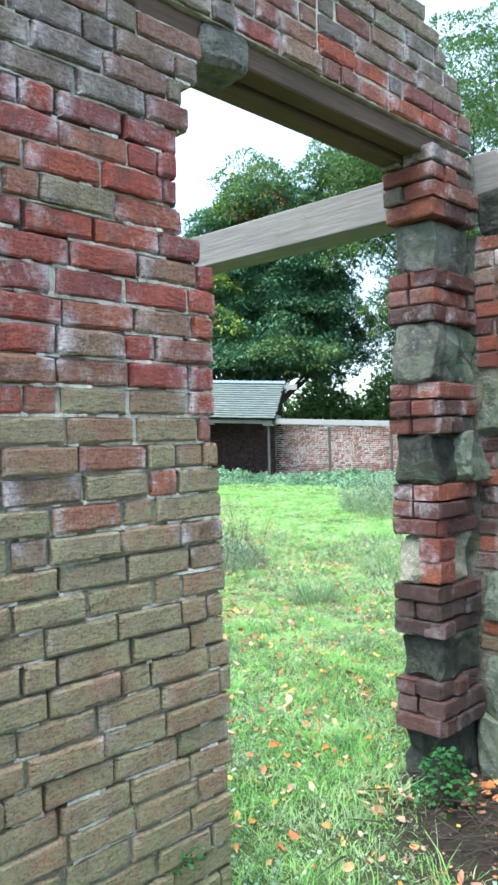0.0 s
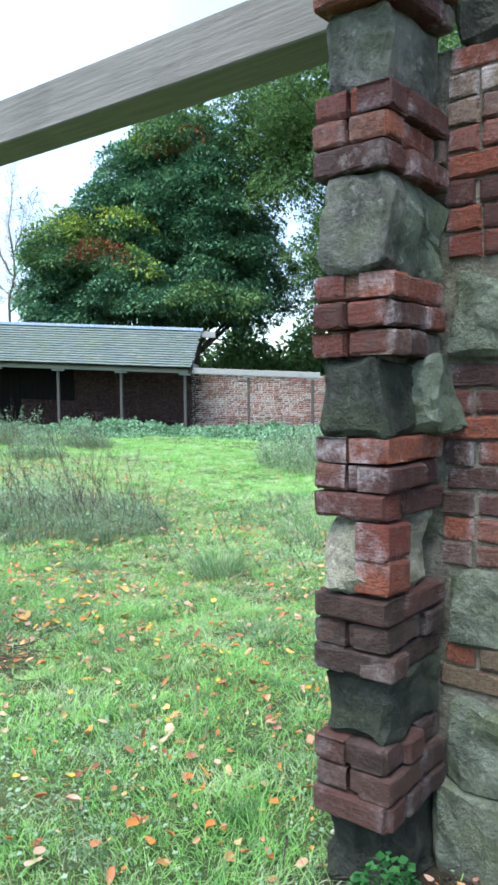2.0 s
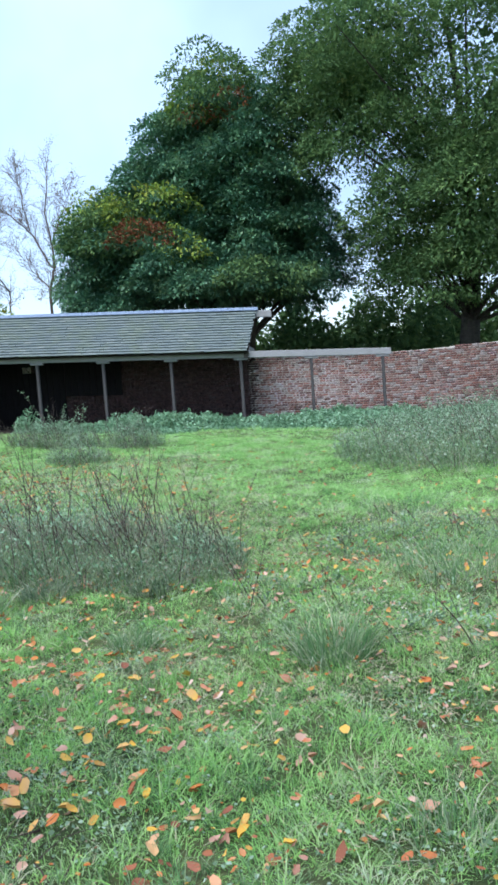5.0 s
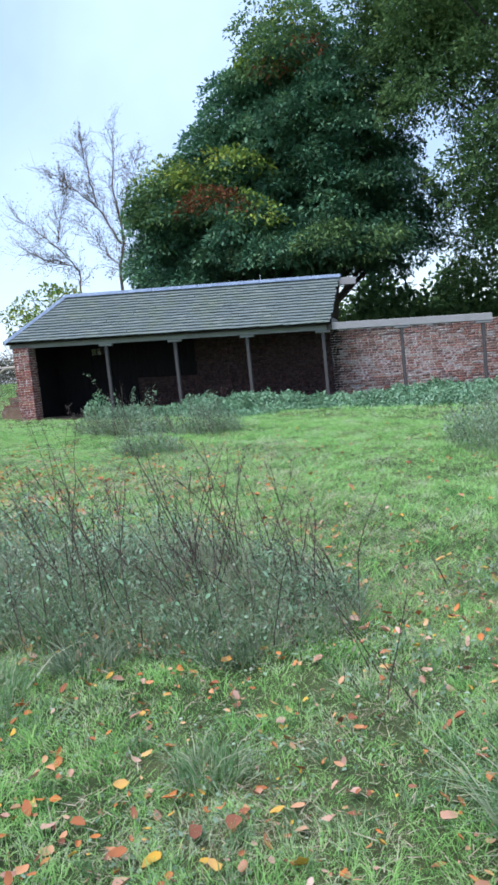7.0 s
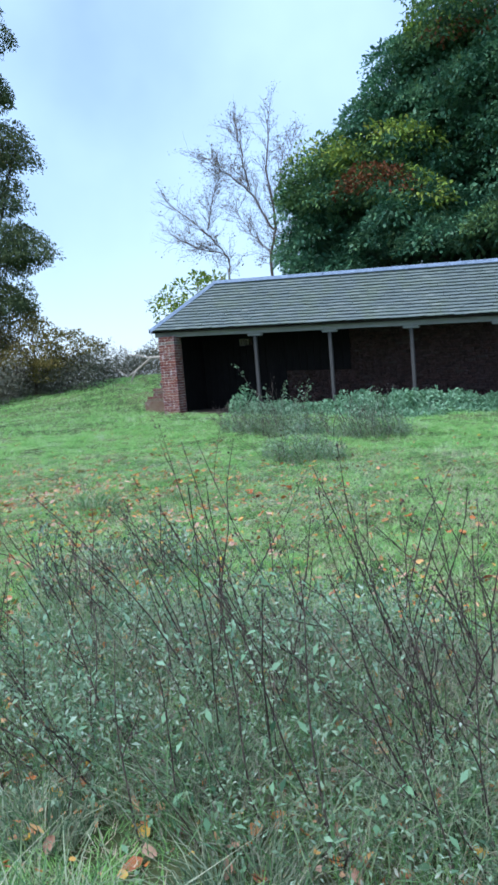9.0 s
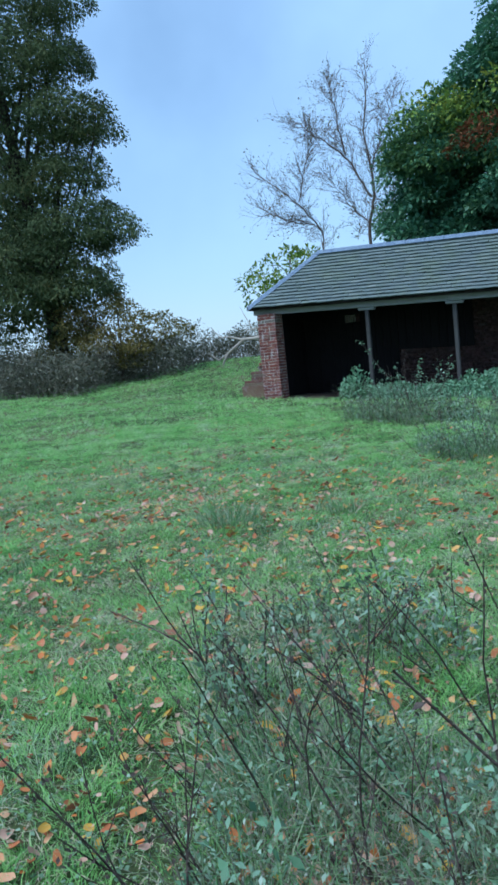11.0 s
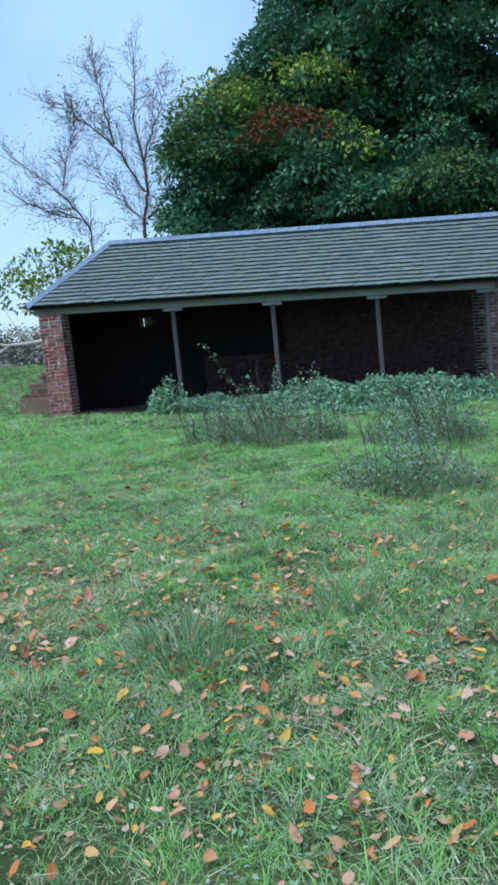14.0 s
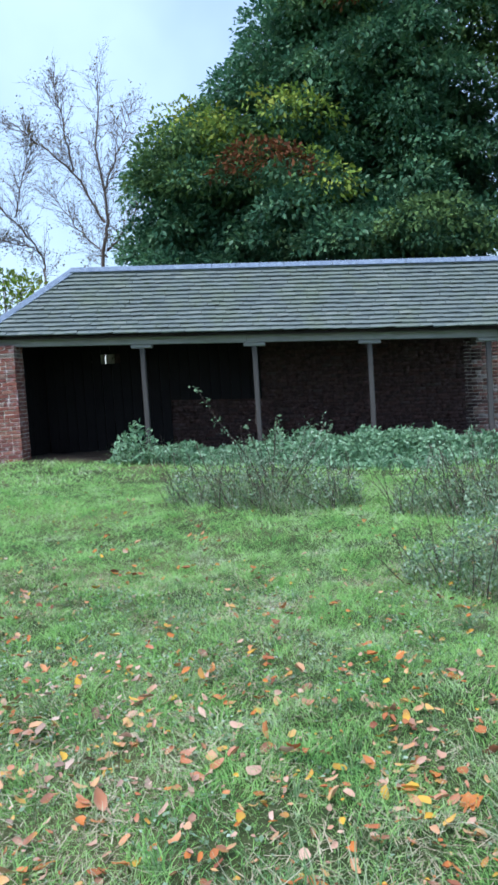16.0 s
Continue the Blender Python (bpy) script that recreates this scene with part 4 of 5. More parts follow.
class Tubes:
    def __init__(self):
        self.v, self.f, self.n = [], [], 0

    def add(self, pts, r0, r1, sides=5):
        pts = np.asarray(pts, float)
        k = len(pts)
        d = unit(np.gradient(pts, axis=0))
        ref = np.array([0.3, 0.2, 1.0]) if abs(d[0][2]) < 0.9 else np.array([1.0, 0.1, 0.0])
        a = unit(np.cross(d, ref))
        b = np.cross(d, a)
        r = np.linspace(r0, r1, k)[:, None, None]
        t = np.linspace(0, 2 * np.pi, sides, endpoint=False)
        ring = pts[:, None] + r * (a[:, None] * np.cos(t)[None, :, None] + b[:, None] * np.sin(t)[None, :, None])
        self.v.append(ring.reshape(-1, 3))
        i = np.arange(k * sides).reshape(k, sides)
        j = np.roll(i, -1, 1)
        self.f.append(np.stack([i[:-1], j[:-1], j[1:], i[1:]], -1).reshape(-1, 4) + self.n)
        self.n += k * sides

    def mesh(self, name):
        return indexed_mesh(name, np.concatenate(self.v), np.concatenate(self.f))


def wander(start, way, length, steps, wild, lift=0.0):
    p, d, pts = np.array(start, float), unit(np.array(way, float)), [np.array(start, float)]
    for _ in range(steps):
        d = unit(d + G.normal(0, wild, 3) + np.array([0, 0, lift]))
        p = p + d * length / steps
        pts.append(p.copy())
    return np.array(pts), d


def crown_leaves(ellipsoids, lumps_each, per_lump, size, lump_r, droop=0.35, spread=0.7, lower=-0.5, squash=0.75, tip=0.0, fill=0, deep=0.8):
    cards, hubs = [], []
    for (cx, cy, cz, rx, ry, rz), count in zip(ellipsoids, lumps_each):
        inner = int(fill * min(1.0, rx * ry * rz / 45.0))
        if inner:
            q = unit(G.normal(0, 1, (inner, 3)))
            p = np.array([cx, cy, cz]) + q * G.random((inner, 1)) ** 0.45 * 0.66 * np.array([rx, ry, rz])
            cards.append(leaf_cards(p, q, G.uniform(size[1], size[1] * 1.8, inner), 0.6, spread, droop))
        dirs = unit(G.normal(0, 1, (count * 3, 3)))
        dirs = dirs[dirs[:, 2] > lower][:count]
        for d in dirs:
            k = G.uniform(deep, 1.1)
            hub = np.array([cx, cy, cz]) + d * np.array([rx, ry, rz]) * k
            hubs.append(hub)
            r = G.uniform(*lump_r)
            n = int(per_lump * (r / lump_r[1]) ** 1.5)
            q = unit(G.normal(0, 1, (n, 3)) + d * 0.7 + np.array([0, 0, 0.35]))
            p = hub + q * r * np.array([1.15, 1.15, squash]) * G.uniform(0.45, 1.05, (n, 1)) ** 0.6 + G.normal(0, 0.05 * r, (n, 3))
            p[:, 2] -= tip * (np.hypot(p[:, 0] - hub[0], p[:, 1] - hub[1])) ** 2
            cards.append(leaf_cards(p, q, G.uniform(size[0], size[1], n), 0.5, spread, droop))
    return np.concatenate(cards), np.array(hubs)


def tree(name, label, base, height, trunk_r, ellipsoids, lumps_each, per_lump, size, lump_r, leaf_mat, bark_mat, extra=(), **more):
    bz = float(ground_z(base[0], base[1])) - 0.1
    root = empty(name, label, "tree", m=pose(base[0], base[1], bz))
    off = np.array([base[0], base[1], bz])
    tubes = Tubes()
    trunk, _ = wander((0, 0, 0), (0.02, 0, 1), height * 0.85, 9, 0.05, 0.1)
    tubes.add(trunk, trunk_r, trunk_r * 0.15, 9)
    cards, hubs = crown_leaves(ellipsoids, lumps_each, per_lump, size, lump_r, **more)
    for h in hubs[:: max(1, len(hubs) // 42)]:
        h = h - off
        k = int(np.clip(h[2] / height * 9 - 1.5, 2, 8))
        s = trunk[k]
        mid = (s + h) / 2 + G.normal(0, 0.35, 3) + np.array([0, 0, 0.3])
        t = np.linspace(0, 1, 6)[:, None]
        tubes.add((1 - t) ** 2 * s + 2 * t * (1 - t) * mid + t * t * h, trunk_r * 0.2, 0.012, 5)
    part("trunk", tubes.mesh("trunk"), bark_mat, root)
    part("crown", array_mesh("crown", cards - off, 4), leaf_mat, root)
    for mat, ell, cnt, pl in extra:
        c2, _ = crown_leaves(ell, cnt, pl, size, lump_r, **{**more, "fill": 0})
        part("crown_patch", array_mesh("crown_patch", c2 - off, 4), mat, root, "yellowing autumn leaves", kind="stuff")
    return root


M_BARK = rock_material("dark_bark", (0.035, 0.03, 0.025), (0.07, 0.06, 0.05), 0.2, 5)
M_TWIG = rock_material("brown_twig", (0.09, 0.07, 0.06), (0.15, 0.12, 0.1), 0.0, 12)
M_STEM = rock_material("dry_stem", (0.055, 0.038, 0.036), (0.14, 0.11, 0.09), 0.0, 14)
M_GRASS = leaf_material("meadow_grass", [(0.0, (0.09, 0.21, 0.07)), (0.22, (0.2, 0.44, 0.14)), (0.5, (0.35, 0.63, 0.19)), (0.7, (0.41, 0.6, 0.28)), (0.86, (0.5, 0.6, 0.4)), (1.0, (0.7, 0.67, 0.53))], 0.6, 0.4, 0.42, 2.3)
M_TUSSOCK = leaf_material("tussock_grass", [(0.0, (0.09, 0.2, 0.08)), (0.5, (0.18, 0.33, 0.14)), (0.8, (0.34, 0.42, 0.25)), (1.0, (0.6, 0.56, 0.42))], 0.5, 0.4, 0.75)
M_CHESTNUT = leaf_material("dark_chestnut_leaf", [(0.0, (0.027, 0.085, 0.055)), (0.4, (0.065, 0.175, 0.1)), (0.7, (0.125, 0.265, 0.135)), (0.93, (0.22, 0.34, 0.13)), (1.0, (0.24, 0.2, 0.07))], 0.28, 0.25, 0.4, 1.1, 0.3)
M_YELLOW = leaf_material("yellowing_leaf", [(0.0, (0.08, 0.17, 0.045)), (0.45, (0.2, 0.31, 0.06)), (0.85, (0.31, 0.35, 0.07)), (1.0, (0.28, 0.15, 0.05))], 0.5, 0.25)
M_BEECH = leaf_material("mid_green_leaf", [(0.0, (0.045, 0.1, 0.046)), (0.5, (0.1, 0.185, 0.07)), (0.8, (0.16, 0.265, 0.09)), (1.0, (0.26, 0.31, 0.11))], 0.5, 0.3)
M_RUST = leaf_material("rusty_leaf", [(0.0, (0.05, 0.025, 0.015)), (0.5, (0.13, 0.05, 0.025)), (1.0, (0.26, 0.12, 0.05))], 0.5, 0.25)
M_LARCH = leaf_material("olive_leaf", [(0.0, (0.055, 0.085, 0.045)), (0.5, (0.10, 0.14, 0.065)), (0.85, (0.17, 0.19, 0.08)), (1.0, (0.28, 0.22, 0.09))], 0.5, 0.3)
M_AUTUMN = leaf_material("autumn_bush_leaf", [(0.0, (0.07, 0.08, 0.03)), (0.5, (0.16, 0.145, 0.05)), (0.85, (0.25, 0.2, 0.07)), (1.0, (0.3, 0.2, 0.08))], 0.5, 0.3)
M_HEDGE = leaf_material("grey_hedge_leaf", [(0.0, (0.1, 0.11, 0.08)), (0.5, (0.19, 0.195, 0.145)), (0.85, (0.27, 0.255, 0.2)), (1.0, (0.31, 0.25, 0.17))], 0.6, 0.2)
M_NETTLE = leaf_material("nettle_leaf", [(0.0, (0.07, 0.15, 0.08)), (0.5, (0.2, 0.36, 0.21)), (0.9, (0.36, 0.53, 0.38)), (1.0, (0.26, 0.26, 0.18))], 0.5, 0.25, 0.6, 1.6)
M_WEED = leaf_material("grey_green_weed_leaf", [(0.0, (0.07, 0.12, 0.07)), (0.4, (0.16, 0.25, 0.15)), (0.72, (0.3, 0.42, 0.29)), (0.82, (0.42, 0.52, 0.42)), (0.88, (0.32, 0.25, 0.2)), (1.0, (0.2, 0.13, 0.1))], 0.6, 0.25, 0.6, 2.5)
M_FALLEN = leaf_material("fallen_autumn_leaf", [(0.0, (0.12, 0.055, 0.035)), (0.2, (0.3, 0.12, 0.075)), (0.36, (0.56, 0.2, 0.06)), (0.46, (0.6, 0.36, 0.22)), (0.54, (0.66, 0.4, 0.06)), (0.6, (0.3, 0.14, 0.09)), (0.68, (0.6, 0.4, 0.31)), (0.78, (0.46, 0.16, 0.07)), (0.88, (0.66, 0.5, 0.42)), (1.0, (0.16, 0.09, 0.06))], 0.55, 0.15)

M_DEAD = leaf_material("dead_stalk", [(0.0, (0.1, 0.1, 0.08)), (0.5, (0.23, 0.225, 0.175)), (0.85, (0.38, 0.37, 0.29)), (1.0, (0.53, 0.5, 0.41))], 0.7, 0.1)
M_STRAW = leaf_material("dead_grass", [(0.0, (0.22, 0.19, 0.12)), (0.5, (0.45, 0.4, 0.28)), (1.0, (0.62, 0.57, 0.44))], 0.7, 0.2)


def thatch():
    """Dead blades that lie flat in the turf, in patches."""
    n = 620000
    x, y = scatter(n, -11, 3.4, 1.4, 18)
    wall, u, v = inside_walls(x, y)
    keep = (from_line(x, y) < 4.5) & ~wall & (G.random(n) < patchy(x, y, 2.0, 6.0) * patchy(x, y, 6.2, 3.1) * (0.1 + 1.6 * smooth(5.0, 8.5, y) + 0.7 * smooth(9.0, 11.0, y))) & (G.random(n) > bare_soil(x, y) * 0.6)
    x, y = x[keep], y[keep]
    h = G.uniform(0.012, 0.035, len(x))
    v, f = blades(x, y, h, G.uniform(0.003, 0.0065, len(x)), 2.6, ground_z(x, y) + G.uniform(0.0, 0.03, len(x)), simple=True)
    return indexed_mesh("dead_grass", v, f)


def tufts():
    """Small arching tufts that stand above the turf."""
    n = 6500
    x, y = scatter(n, -11, 3.4, 1.6, 18)
    wall, u, v = inside_walls(x, y)
    keep = (from_line(x, y) < 4.5) & ~wall & (bare_soil(x, y) < 0.4) & (G.random(n) < 0.3 + patchy(x, y, 1.2, 2.0) * 0.7)
    x, y = x[keep], y[keep]
    m = G.integers(12, 34, len(x))
    r = np.repeat(G.uniform(0.015, 0.05, len(x)), m)
    h = np.repeat(G.uniform(0.06, 0.15, len(x)), m)
    a, q = G.uniform(0, 2 * np.pi, m.sum()), np.sqrt(G.random(m.sum())) * r
    px, py = np.repeat(x, m) + q * np.cos(a), np.repeat(y, m) + q * np.sin(a)
    v, f = blades(px, py, h * G.uniform(0.5, 1.0, len(h)), G.uniform(0.0025, 0.0055, len(h)), 0.9)
    return indexed_mesh("grass_tufts", v, f)


tagged(thing("dead_grass", thatch(), M_STRAW), "pale dead grass matted in the turf", "grass", kind="stuff")
tagged(thing("grass_tufts", tufts(), M_TUSSOCK), "small arching tufts of coarse grass", "grass", kind="stuff")
tagged(thing("meadow_grass", grass(), M_GRASS), "short damp meadow grass with straw-coloured blades", "grass", kind="stuff")


def fallen_leaves():
    n = 150000
    x, y = scatter(n, -14, 4, 1.6, 22)
    d = from_line(x, y)
    wall, u, v = inside_walls(x, y)
    dens = np.where(y < 9.5, 1.0, 1.35) * (0.12 + 0.35 * patchy(x, y, 0.8, 3.0) + 1.0 * patchy(x, y, 0.7, 5.0) * patchy(x, y, 3.6, 1.0)) + 0.4 * bare_soil(x, y)
    keep = (d < 8) & ~wall & (G.random(n) < dens * np.clip(1.25 - d / 3.6, 0.1, 1) * 0.62 * (1 - 0.75 * smooth(15.5, 18.5, y)))
    x, y = x[keep], y[keep]
    n = len(x)
    p = np.stack([x, y, ground_z(x, y) + G.uniform(0.012, 0.05, n)], -1)
    ang = G.uniform(0, 2 * np.pi, n)
    size = ((0.009 + 0.027 * G.random(n) ** 1.8) * np.where(y < 6, 0.85, 1.0))[:, None]
    d = np.stack([np.cos(ang), np.sin(ang), G.normal(0, 0.3, n)], -1)
    s = unit(np.cross(np.stack([G.normal(0, 0.4, n), G.normal(0, 0.4, n), np.ones(n)], -1), d))
    up = np.cross(s, d)
    up *= np.sign(up[:, 2:3])
    wide = G.uniform(0.4, 0.8, (n, 1))
    fold, curl = G.uniform(-0.2, 0.9, (n, 1)), G.uniform(-0.2, 0.8, (n, 1))
    pts = []
    for t in np.linspace(0, 2 * np.pi, 8, endpoint=False):
        r = size * G.uniform(0.75, 1.1, (n, 1))
        pts.append(p + d * r * math.cos(t) + s * r * math.sin(t) * wide + up * size * (fold * abs(math.sin(t)) * wide + curl * max(0.0, math.cos(t)) ** 2 + G.uniform(-0.08, 0.2, (n, 1))))
    v = np.stack(pts + [p], 1).reshape(-1, 3)
    k = (np.arange(n) * 9)[:, None]
    f = np.concatenate([k + np.array([[a, (a + 1) % 8, 8]]) for a in range(8)])
    return indexed_mesh("fallen_leaves", v, f)


def clover():
    n = 300000
    x, y = scatter(n, -10, 3.4, 1.2, 17.5)
    wall, u, v = inside_walls(x, y)
    keep = (from_line(x, y) < 3.2) & ~wall & (G.random(n) < patchy(x, y, 2.1, 5.0) ** 2 * 1.6) & (G.random(n) > bare_soil(x, y))
    x, y = x[keep], y[keep]
    p = np.stack([x, y, ground_z(x, y) + G.uniform(0.008, 0.04, len(x))], -1)
    a = G.uniform(0, 2 * np.pi, len(x))
    return array_mesh("broadleaf_weeds", leaf_cards(p, np.stack([np.cos(a), np.sin(a), 0 * a + 0.2], -1), G.uniform(0.008, 0.026, len(x)), 0.75, 0.3, 0.0), 4)


tagged(thing("broadleaf_weeds", clover(), M_WEED), "low broad-leaved weeds among the grass", "weeds", kind="stuff")
tagged(thing("fallen_leaves", fallen_leaves(), M_FALLEN), "orange, yellow and brown autumn leaves lying on grass", "leaves", kind="stuff")


def tussock(x, y, r, h, n, mat=None, group="tussocks"):
    z = float(ground_z(x, y))
    a, q = G.uniform(0, 2 * np.pi, n), np.sqrt(G.random(n)) * r * 0.6
    px, py = q * np.cos(a), q * np.sin(a)
    root = empty("grass_tussock", "tall tussock of bluish green and straw grass", "grass", group, m=pose(x, y, z))
    pale = G.random(n) < 0.3
    for name, pick, m, tall, fall in (("green_blade_mass", ~pale, mat or M_TUSSOCK, 1.0, 0.75), ("straw_blade_mass", pale, M_PALE, 0.8, 1.5)):
        k = int(pick.sum())
        v, f = blades(px[pick], py[pick], G.uniform(0.4, 1.0, k) * h * tall, G.uniform(0.004, 0.008, k), fall, np.full(k, -0.02), a[pick] + G.normal(0, 1.0, k))
        part(name, indexed_mesh(name, v, f), m, root, kind="stuff")
    return root


M_PALE = leaf_material("pale_arching_grass", [(0.0, (0.2, 0.28, 0.16)), (0.5, (0.38, 0.45, 0.3)), (1.0, (0.62, 0.6, 0.46))], 0.5, 0.35, 0.75)
for x, y, r, h, n in ((-0.6, 7.75, 0.3, 0.42, 420), (-6.75, 14.0, 0.45, 0.26, 520), (-1.84, 8.07, 0.22, 0.2, 400), (0.35, 9.4, 0.9, 0.3, 900), (-0.2, 6.0, 0.35, 0.16, 300), (-6.0, 14.6, 0.3, 0.2, 300), (-3.2, 8.4, 0.6, 0.26, 700), (-4.6, 10.7, 0.45, 0.25, 500), (-5.6, 15.6, 0.4, 0.2, 300), (0.1, 11.5, 0.8, 0.25, 600)):
    tussock(x, y, r, h, n)


def weed_clump(name, label, cx, cy, rx, ry, stems, h0, h1, leaves, leaf=(0.02, 0.055), turn=0.0, low=0.45, branchy=2, mat=None, group="weed clumps", single=False, narrow=0.42, thick=1.0, stalks=0.15):
    """Dead upright stems with side twigs and seed heads above grey-green foliage."""
    bz = float(ground_z(cx, cy))
    root = empty(name, label, "weeds", group, m=pose(cx, cy, bz))
    tubes, cards = Tubes(), []
    ca, sa = math.cos(radians(turn)), math.sin(radians(turn))
    def spot(n):
        a, q = G.uniform(0, 2 * np.pi, n), np.sqrt(G.random(n))
        u, v = q * rx * np.cos(a), q * ry * np.sin(a)
        x, y = u * ca - v * sa, u * sa + v * ca
        return x, y, ground_z(cx + x, cy + y) - bz, q
    x, y, z, q = spot(stems)
    for k in range(stems):
        if single:
            tubes = Tubes()
        h = G.uniform(h0, h1) * (1.1 - 0.45 * q[k])
        way = np.array([G.normal(-0.3, 0.26), G.normal(0, 0.3), 1.0])
        pts, d = wander((x[k], y[k], z[k] - 0.03), way, h, 6, 0.1)
        tubes.add(pts, G.uniform(0.0028, 0.0052) * thick, 0.0016 * thick, 4)
        for _ in range(G.integers(0, branchy + 1)):
            b = pts[G.integers(2, 6)]
            tw, _ = wander(b, d + G.normal(0, 0.5, 3), h * G.uniform(0.12, 0.3), 3, 0.1, 0.12)
            tubes.add(tw, 0.002, 0.001, 3)
            m = G.integers(3, 9)
            cards.append(leaf_cards(tw[-1] + G.normal(0, 0.012, (m, 3)), np.tile(d, (m, 1)), G.uniform(0.008, 0.02, m), 0.6, 0.6, 0.0))
        if single:
            part("stem", tubes.mesh("stem"), M_STEM, root)
        m = G.integers(4, 12)
        sp = pts[-1] - d * G.uniform(0, 0.16, (m, 1)) + G.normal(0, 0.01, (m, 3))
        cards.append(leaf_cards(sp, np.tile(d, (m, 1)), G.uniform(0.01, 0.022, m), 0.6, 0.7, 0.0))
    if not single:
        part("stem_tangle", tubes.mesh("stem_tangle"), M_STEM, root, "thin dry brown stems", kind="stuff")
    if cards:
        part("seed_head_mass", array_mesh("seed_head_mass", np.concatenate(cards), 4), M_TWIG, root, "brown seed heads", kind="stuff")
    x, y, z, q = spot(leaves)
    bunch = G.random(leaves) < 0.15 + 1.1 * patchy(cx + x, cy + y, 4.5, 2.0) ** 1.3
    x, y, z, q = x[bunch], y[bunch], z[bunch], q[bunch]
    leaves = len(x)
    hh = low * (0.55 + 0.8 * patchy(cx + x, cy + y, 4.5, 2.0))  * (1.15 - 0.75 * q) * G.random(leaves) ** 0.8
    p = np.stack([x, y, z + hh], -1)
    part("foliage", array_mesh("foliage", leaf_cards(p, np.tile([0.0, 0.0, 0.4], (leaves, 1)), G.uniform(leaf[0], leaf[1], leaves), narrow, 1.4, 0.15), 4), mat or M_WEED, root, kind="stuff")
    n = leaves // 4
    x, y, z, q = spot(n)
    v, f = blades(x, y, G.uniform(0.3, 1.0, n) * low * 0.75, G.uniform(0.0025, 0.006, n), 1.2, z - 0.02)
    part("long_grass", indexed_mesh("long_grass", v, f), M_TUSSOCK, root, kind="stuff")
    n = int(leaves * stalks)
    x, y, z, q = spot(n)
    v, f = blades(x, y, G.uniform(0.25, 1.0, n) * low * (1.1 - 0.5 * q), G.uniform(0.0018, 0.004, n) * thick, 0.9, z - 0.02, G.uniform(0, 2 * np.pi, n))
    part("stalk_tangle", indexed_mesh("stalk_tangle", v, f), M_DEAD, root, "grey-brown dead stalks", kind="stuff")
    return root


M_RANK = leaf_material("rank_grey_grass", [(0.0, (0.06, 0.11, 0.06)), (0.45, (0.14, 0.22, 0.13)), (0.75, (0.3, 0.36, 0.25)), (1.0, (0.55, 0.5, 0.4))], 0.6, 0.3, 0.75)
for tx, ty, tr, th, tn in ((-3.5, 9.0, 0.26, 0.2, 420), (-2.75, 8.95, 0.3, 0.22, 520), (-2.0, 9.1, 0.26, 0.2, 420), (-3.1, 9.4, 0.3, 0.26, 520), (-2.3, 9.45, 0.3, 0.26, 520)):
    tussock(tx, ty, tr, th, tn, M_RANK)
DRY = "thicket of dry brown weed stems above grey-green leaves"
weed_clump("weed_clump", DRY, -3.0, 10.0, 1.75, 0.95, 125, 0.5, 1.4, 30000, (0.008, 0.03), turn=-18, low=0.5, branchy=4, single=True, thick=1.0, stalks=0.3)
weed_clump("nettle_clump", "scattered pale nettle shoots among dry weeds", -3.1, 9.85, 1.6, 0.85, 20, 0.2, 0.5, 1500, (0.03, 0.06), turn=-18, low=0.55, mat=M_NETTLE)
weed_clump("weed_clump", DRY, -1.9, 9.7, 0.55, 0.5, 34, 0.6, 1.35, 1800, (0.014, 0.04), single=True, thick=1.0)
weed_clump("weed_clump", DRY, -3.7, 9.35, 0.5, 0.4, 26, 0.3, 0.62, 2200, (0.014, 0.04), single=True)
weed_clump("weed_clump", DRY, -4.6, 10.85, 0.4, 0.4, 18, 0.3, 0.75, 1200, (0.015, 0.045), single=True)
weed_clump("weed_clump", DRY, -0.95, 8.9, 0.5, 0.5, 5, 0.5, 0.85, 200, low=0.2, single=True)
weed_clump("weed_clump", DRY, 0.05, 8.0, 0.35, 0.3, 6, 0.35, 0.7, 300, low=0.2, single=True)
weed_clump("weed_clump", "broad stand of grey-green weeds with dry stems", 2.2, 16.2, 2.9, 2.7, 260, 0.5, 1.3, 42000, (0.025, 0.06), low=0.95, thick=1.1)
weed_clump("weed_clump", "broad stand of grey-green weeds with dry stems", 4.4, 20.5, 4.2, 3.0, 190, 0.6, 1.35, 32000, (0.03, 0.075), low=1.0, thick=1.3)
weed_clump("weed_clump", DRY, -4.7, 11.75, 0.5, 0.4, 22, 0.3, 0.65, 1900, (0.02, 0.055), low=0.42, single=True)
weed_clump("weed_clump", "low patch of grey twiggy weeds in the grass", 0.1, 10.2, 1.0, 0.5, 26, 0.2, 0.5, 3600, (0.012, 0.04), low=0.26)
weed_clump("thistle", "lone withered thistle with a few green leaves", -5.02, 11.08, 0.16, 0.14, 9, 0.5, 0.85, 420, (0.02, 0.06), low=0.72, branchy=4, single=True, thick=1.4)
weed_clump("bramble_bush", "low grey-green bramble bush with dry twigs", -5.5, 17.5, 0.65, 0.45, 26, 0.3, 0.75, 4200, (0.02, 0.05), low=0.5, group="brambles", thick=1.1, branchy=3)
weed_clump("bramble_bush", "low bramble bush with long bare shoots", -7.3, 20.95, 1.15, 0.6, 110, 0.45, 1.05, 6500, (0.025, 0.06), low=0.7, group="brambles", thick=1.25, branchy=3)
weed_clump("bramble_bush", "low bramble bush with long bare shoots", -5.2, 20.1, 0.75, 0.55, 75, 0.45, 1.0, 4600, (0.025, 0.06), low=0.65, group="brambles", thick=1.25, branchy=3)
